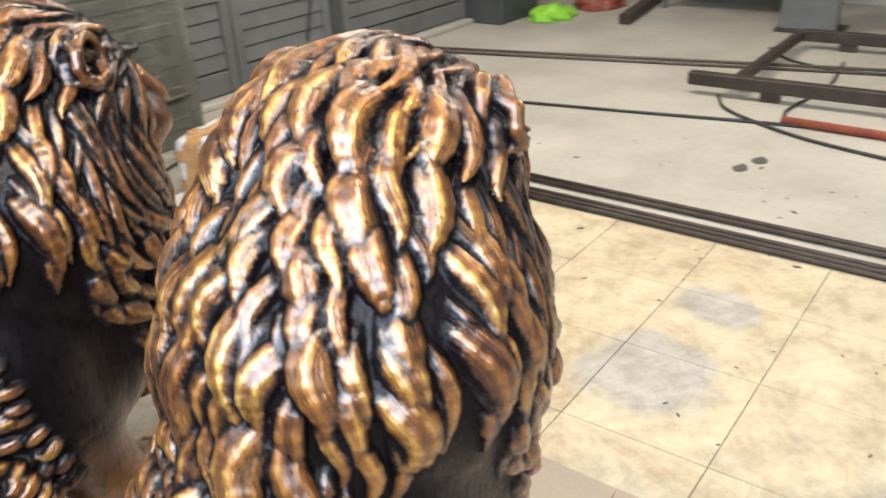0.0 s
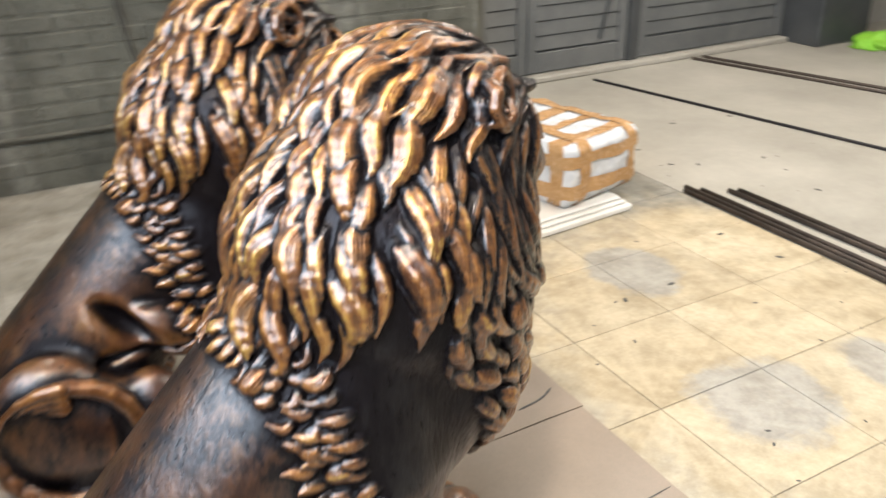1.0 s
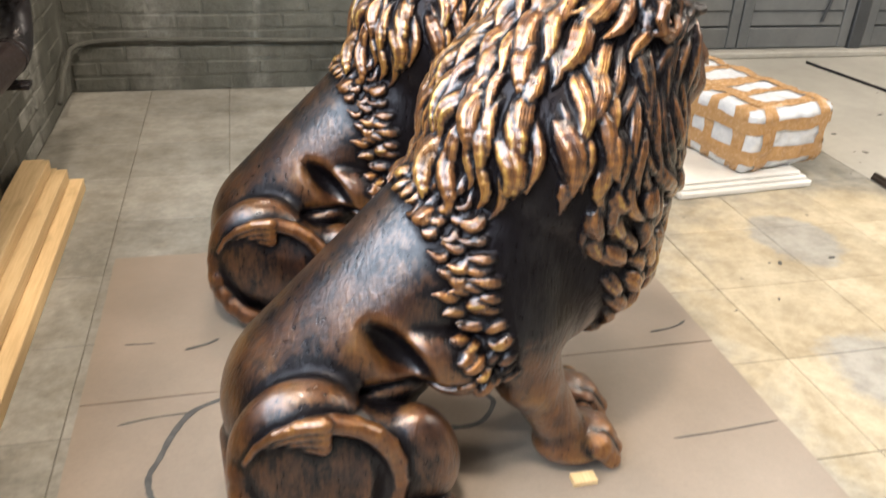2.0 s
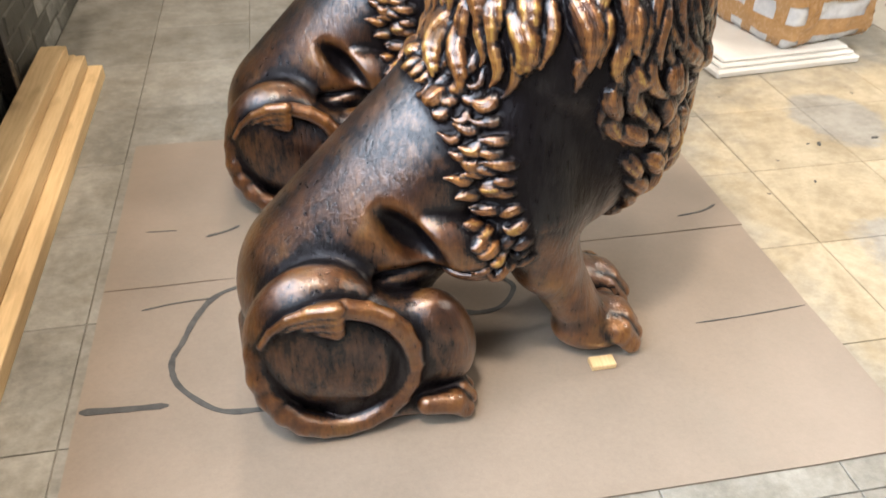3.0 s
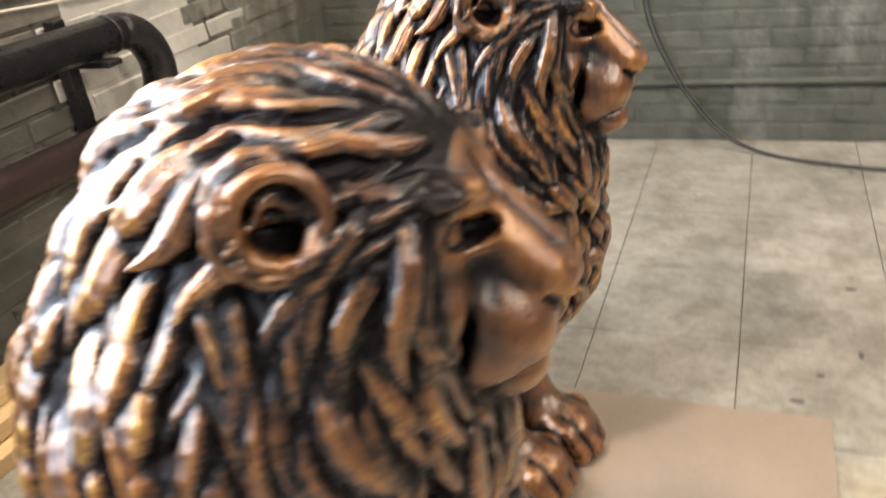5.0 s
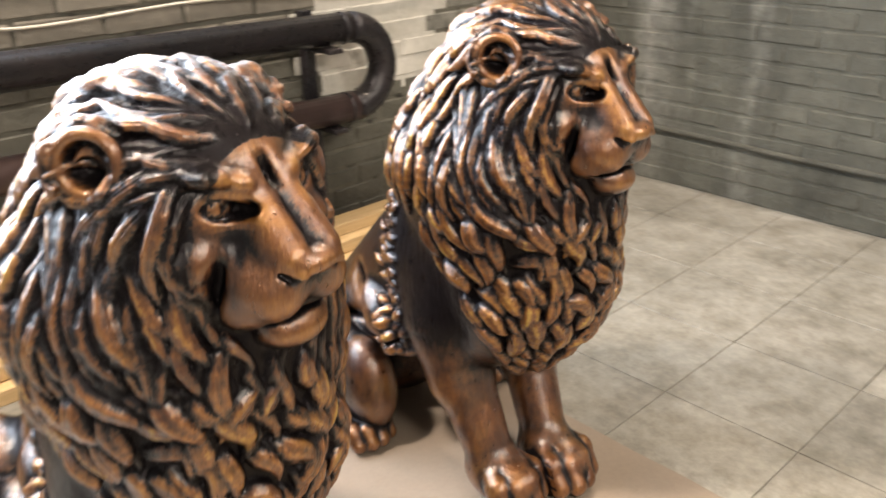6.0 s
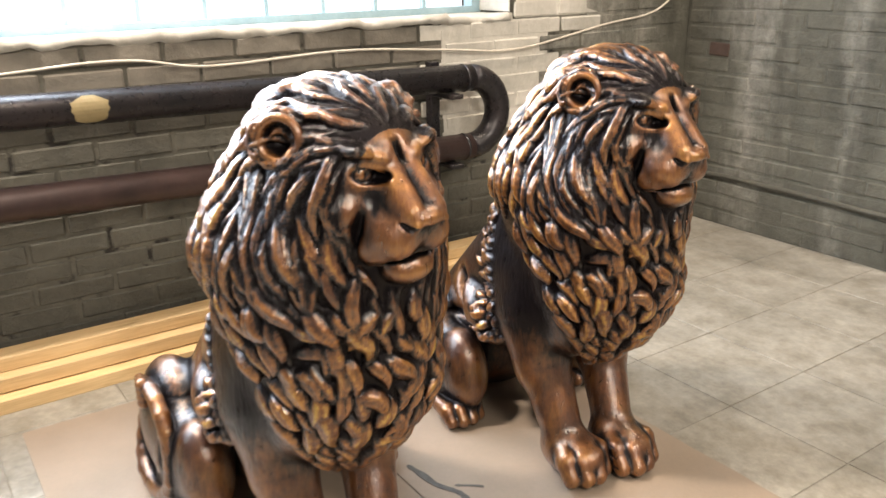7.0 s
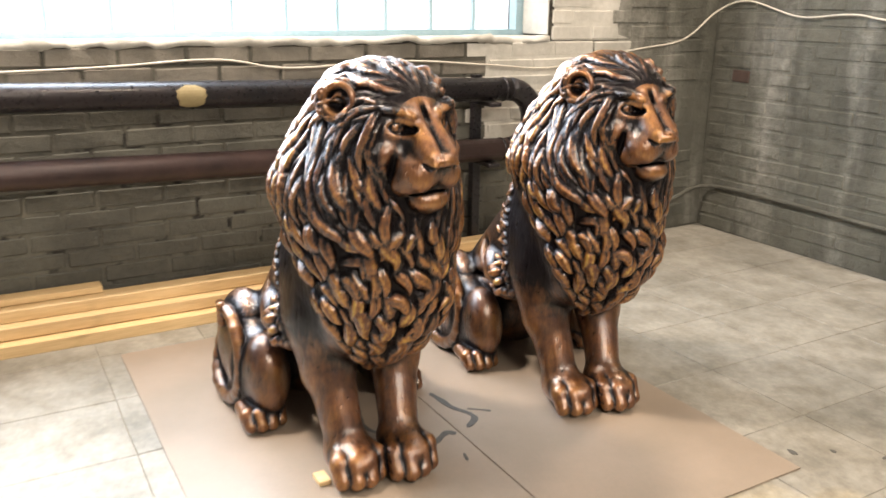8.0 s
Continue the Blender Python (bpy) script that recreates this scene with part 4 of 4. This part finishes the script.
tagged(part("red_bar", tube([(2.58, 0.19, 0.022), (2.45, -2.2, 0.022)], 0.022, 8), RED, smooth=True), "red oxide painted steel bar on the floor", "bar")
for k, pts in enumerate((((2.9, 0.62, 0.01), (2.68, 0.50, 0.01), (2.50, 0.25, 0.01), (2.36, -0.05, 0.01), (2.22, -0.6, 0.01)), ((3.9, 0.2, 0.01), (3.3, 0.15, 0.01), (2.75, 0.22, 0.01), (2.60, 0.05, 0.01), (2.62, -0.5, 0.01), (2.7, -1.2, 0.01)), ((4.1, 0.7, 0.01), (3.8, 0.45, 0.01), (3.7, 0.0, 0.01), (3.9, -0.6, 0.01)))):
    tagged(part("rubber_hose", tube(smooth_line(pts), 0.0085, 8), RUBBER, smooth=True), "thin black hose curling over the floor by the frame", "hose", "loose hoses")

# wrapped parcel on a white moulded slab
slab = thing("plinth_slab", pose(0.205, 1.045, 0, 0, 0, 5), "white moulded plaster slab on the floor", "plinth")
part("slab_base", box(0, 0, 0, 0.64, 1.0, 0.028, 0.006), WHITE, slab)
part("slab_step", box(0.018, 0.018, 0.028, 0.622, 0.982, 0.044, 0.006), WHITE, slab)
part("slab_top", box(0.036, 0.036, 0.044, 0.604, 0.964, 0.060, 0.007), WHITE, slab)
parcel = thing("wrapped_parcel", pose(0.50, 1.11, 0.061, 0, 0, 13), "parcel in clear bubble wrap crossed with brown tape", "parcel")


PARCEL = Vector((0.47, 0.86, 0.27))


def wrapped(low, high, cuts, out=0.0, open_axis=None):
    """A piece of the parcel's lumpy skin with rounded corners; open_axis: a band round that axis."""
    bm = box(*low, *high)
    bmesh.ops.subdivide_edges(bm, edges=bm.edges[:], cuts=cuts, use_grid_fill=True)
    bm.normal_update()
    if open_axis is not None:
        bmesh.ops.delete(bm, geom=[f for f in bm.faces if abs(f.normal[open_axis]) > 0.9], context="FACES")
        bm.normal_update()
    half = PARCEL / 2
    moved = {}
    for v in bm.verts:
        co = v.co.copy()
        if open_axis is not None:
            co[open_axis] += 0.016 * noise.noise(co * 7 + Vector((3, 1, 8)) * out * 500)
        q = co - half
        near_edge = sorted(half[a] - abs(q[a]) for a in range(3))[1]
        pull = max(0.0, 1 - near_edge / 0.045)
        lump = 0.011 * noise.noise(co * 11) + 0.006 * noise.noise(co * 29) + out
        moved[v] = half + q * (1 - 0.06 * pull * pull) + v.normal * lump
    for v, co in moved.items():
        v.co = co
        v.co.z = max(v.co.z, 0.0)
    return bm


part("wrap", wrapped((0, 0, 0), PARCEL, 30), WRAP, parcel, smooth=True)
for n, (axis, at, width) in enumerate(((1, 0.06, 0.075), (1, 0.22, 0.05), (1, 0.36, 0.09), (1, 0.56, 0.05), (1, 0.75, 0.08), (0, 0.10, 0.07), (0, 0.40, 0.05), (2, 0.075, 0.06), (2, 0.20, 0.05))):
    low, high = Vector((0, 0, 0)), PARCEL.copy()
    low[axis], high[axis] = at - width / 2, at + width / 2
    part("tape_band", wrapped(low, high, 24, 0.0022 + 0.0007 * n, axis), TAPE, parcel, smooth=True)

# far side of the workshop
tagged(part("fallen_beam", box(-0.5, -0.045, 0, 0.5, 0.045, 0.08, 0.005), STEEL), "dark steel beam lying on the floor", "beam").matrix_world = pose(4.95, 1.98, 0.001, 0, 0, 9)
column = thing("steel_column", pose(4.80, 0.62, 0), "dark steel column standing on the concrete floor", "column")
part("shaft", box(-0.10, -0.16, 0.02, 0.10, 0.16, HIGH - 0.002, 0.006), GATE_DARK, column)
part("base_plate", box(-0.16, -0.22, 0, 0.16, 0.22, 0.02, 0.004), STEEL, column)
part("flange", box(-0.13, -0.19, 0.0205, -0.101, 0.19, HIGH - 0.004, 0.003), GATE, column)
bench = thing("work_bench", pose(5.45, 1.35, 0), "cluttered steel work bench by the far wall", "bench")
part("bench_top", box(-0.3, -0.6, 0.80, 0.3, 0.6, 0.85, 0.004), PINE, bench)
for x in (-0.26, 0.22):
    for y in (-0.56, 0.52):
        part("leg", box(x, y, 0, x + 0.04, y + 0.04, 0.80), GATE, bench)
part("lower_shelf", box(-0.26, -0.52, 0.2, 0.26, 0.52, 0.23), STEEL, bench)
for k, (x, y, r, col) in enumerate(((4.50, 2.56, 0.17, LEAF), (5.1, 2.42, 0.2, RED))):
    bm = bmesh.new()
    bmesh.ops.create_icosphere(bm, subdivisions=4, radius=1)
    for v in bm.verts:
        v.co = Vector((v.co.x * r * 1.3, v.co.y * r, max(v.co.z, 0) * r * 0.6)) * (1 + 0.35 * noise.noise(v.co * 2.3 + Vector((k * 5, 0, 0))))
        v.co.z = max(v.co.z, 0)
    ob = part("crumpled_cloth", bm, col, smooth=True)
    ob.matrix_world = pose(x, y, 0.001)
    tagged(ob, ("crumpled lime green cloth on the floor", "dark red heap of cloth on the floor")[k], "cloth")

# chips and flakes on the floor
bm = bmesh.new()
rng = random.Random(5)
for _ in range(120):
    x, y, r = rng.uniform(-0.15, 2.2), rng.uniform(-1.3, 2.4), rng.choice((0.003, 0.0035, 0.0045, 0.008))
    if 0.05 < x < 1.1 and y > 0.95:
        continue
    made = bmesh.ops.create_icosphere(bm, subdivisions=1, radius=r)["verts"]
    a = rng.uniform(0, 6.3)
    for v in made:
        u = Vector((v.co.x * 2.2, v.co.y, v.co.z * 0.35 + r * 0.2))
        v.co = Vector((x + u.x * math.cos(a) - u.y * math.sin(a), y + u.x * math.sin(a) + u.y * math.cos(a), max(u.z, 0.0003)))
tagged(part("floor_debris", bm, MARK), "small dark chips and flakes scattered on the floor", "debris", kind="stuff")
for x, y, r in ((1.90, 0.168, 0.05), (2.03, 0.123, 0.05), (-0.247, 0.925, 0.016), (-0.193, 1.037, 0.010), (-0.03, 1.10, 0.012)):
    bm = bmesh.new()
    ringed = [bm.verts.new((x + r * (1 + 0.4 * noise.noise((x * 9 + a, y * 9, a * 1.3))) * math.cos(a), y + 0.6 * r * (1 + 0.4 * noise.noise((a, x, y))) * math.sin(a), 0.0022)) for a in np.linspace(0, 2 * math.pi, 17)[:-1]]
    bm.faces.new(ringed)
    made = bmesh.ops.extrude_face_region(bm, geom=bm.faces[:])
    for v in made["geom"]:
        if isinstance(v, bmesh.types.BMVert):
            v.co.z = 0.0006
    part("oil_spot", bm, MARK, floor)

# ---------------------------------------------------------------- floor slabs and bricks
slab_mesh = mesh_of(box(0, 0, -0.0049, TILE - JOINT_GAP, TILE - JOINT_GAP, 0, 0.0015), "slab", SLAB)
for i in range(TX0, TX1):
    for j in range(TY0, TY1):
        ob = new("slab", slab_mesh)
        ob.parent = floor
        ob.matrix_world = pose(i * TILE + JOINT_GAP / 2, j * TILE + JOINT_GAP / 2, random.uniform(0.0, 0.0008))

BL, BH, MJ = 0.25, 0.068, 0.010


def brick_meshes(mat, long=BL, count=4):
    """Bricks lie along x, with their face towards -y and worn edges."""
    return [mesh_of(box(0, -0.012, 0, long, 0.006, BH, 0.006, jitter=0.0035), "brick", mat) for _ in range(count)]


grey, dusty, pale, plain, holes = brick_meshes(BRICK), brick_meshes(DUSTY), brick_meshes(LIME), brick_meshes(RUNS), brick_meshes(HOLE, 0.12, 1)
short = {id(grey): brick_meshes(BRICK, 0.12, 2), id(dusty): brick_meshes(DUSTY, 0.12, 2), id(pale): brick_meshes(LIME, 0.12, 2), id(plain): brick_meshes(RUNS, 0.12, 2)}
rng = random.Random(3)


def course(parent, start, end, row, put, choose):
    """One row of bricks, with half bricks at alternate ends."""
    at, z = start + (0.13 if row % 2 else 0.0), row * (BH + MJ) + 0.003
    if row % 2:
        kind = choose(start + 0.06, z)
        if kind:
            ob = new("brick", rng.choice(short.get(id(kind), kind)))
            ob.parent, ob.matrix_world = parent, put(start, z)
    while at + BL <= end:
        kind = choose(at + BL / 2, z)
        if kind:
            ob = new("brick", rng.choice(kind))
            ob.parent = parent
            ob.matrix_world = put(at, z) @ pose(0, rng.uniform(-0.002, 0.002), 0, 0, rng.uniform(-0.5, 0.5), 0)
        at += BL + MJ


for y0, y1, z0, z1 in ((1.13, 1.72, 0.58, WIN[2] - 0.002), (WIN[1] + 0.03, 1.95, WIN[2] + 0.002, 1.56)):
    part("limewash", box(X_WALL - 0.016, y0, z0, X_WALL - 0.0100, y1, z1, 0.0015), LIME, wall_west)
part("grey_render", box(X_WALL - 0.016, 1.953, 0.01, X_WALL - 0.0085, Y_END + 0.01, 1.9, 0.0015), RUNS, wall_west)


def west_kind(y, z):
    if 1.02 < z and y < 1.52:
        return None
    if y > 1.12 and z > 0.56 and y < 1.93 - 0.2 * (rng.random() < 0.5):
        return pale
    if y > 1.7:
        return plain
    if z > 0.80:
        return dusty
    return holes if rng.random() < 0.006 else (None if rng.random() < 0.015 else grey)


def north_kind(x, z):
    if abs(x + 2.07) < 0.09 and abs(z - 0.85) < 0.05:
        return holes
    return plain


for row in range(20):
    z = row * (BH + MJ)
    course(wall_west, -1.45 if z < 1.03 else 1.52, Y_END - 0.02, row, lambda y, z: pose(X_WALL - 0.019, y, z, 0, 0, 90), west_kind)
for row in range(21):
    course(wall_north, X_WALL + 0.01, 1.02, row, lambda x, z: pose(x, Y_END + 0.0205, z), north_kind)
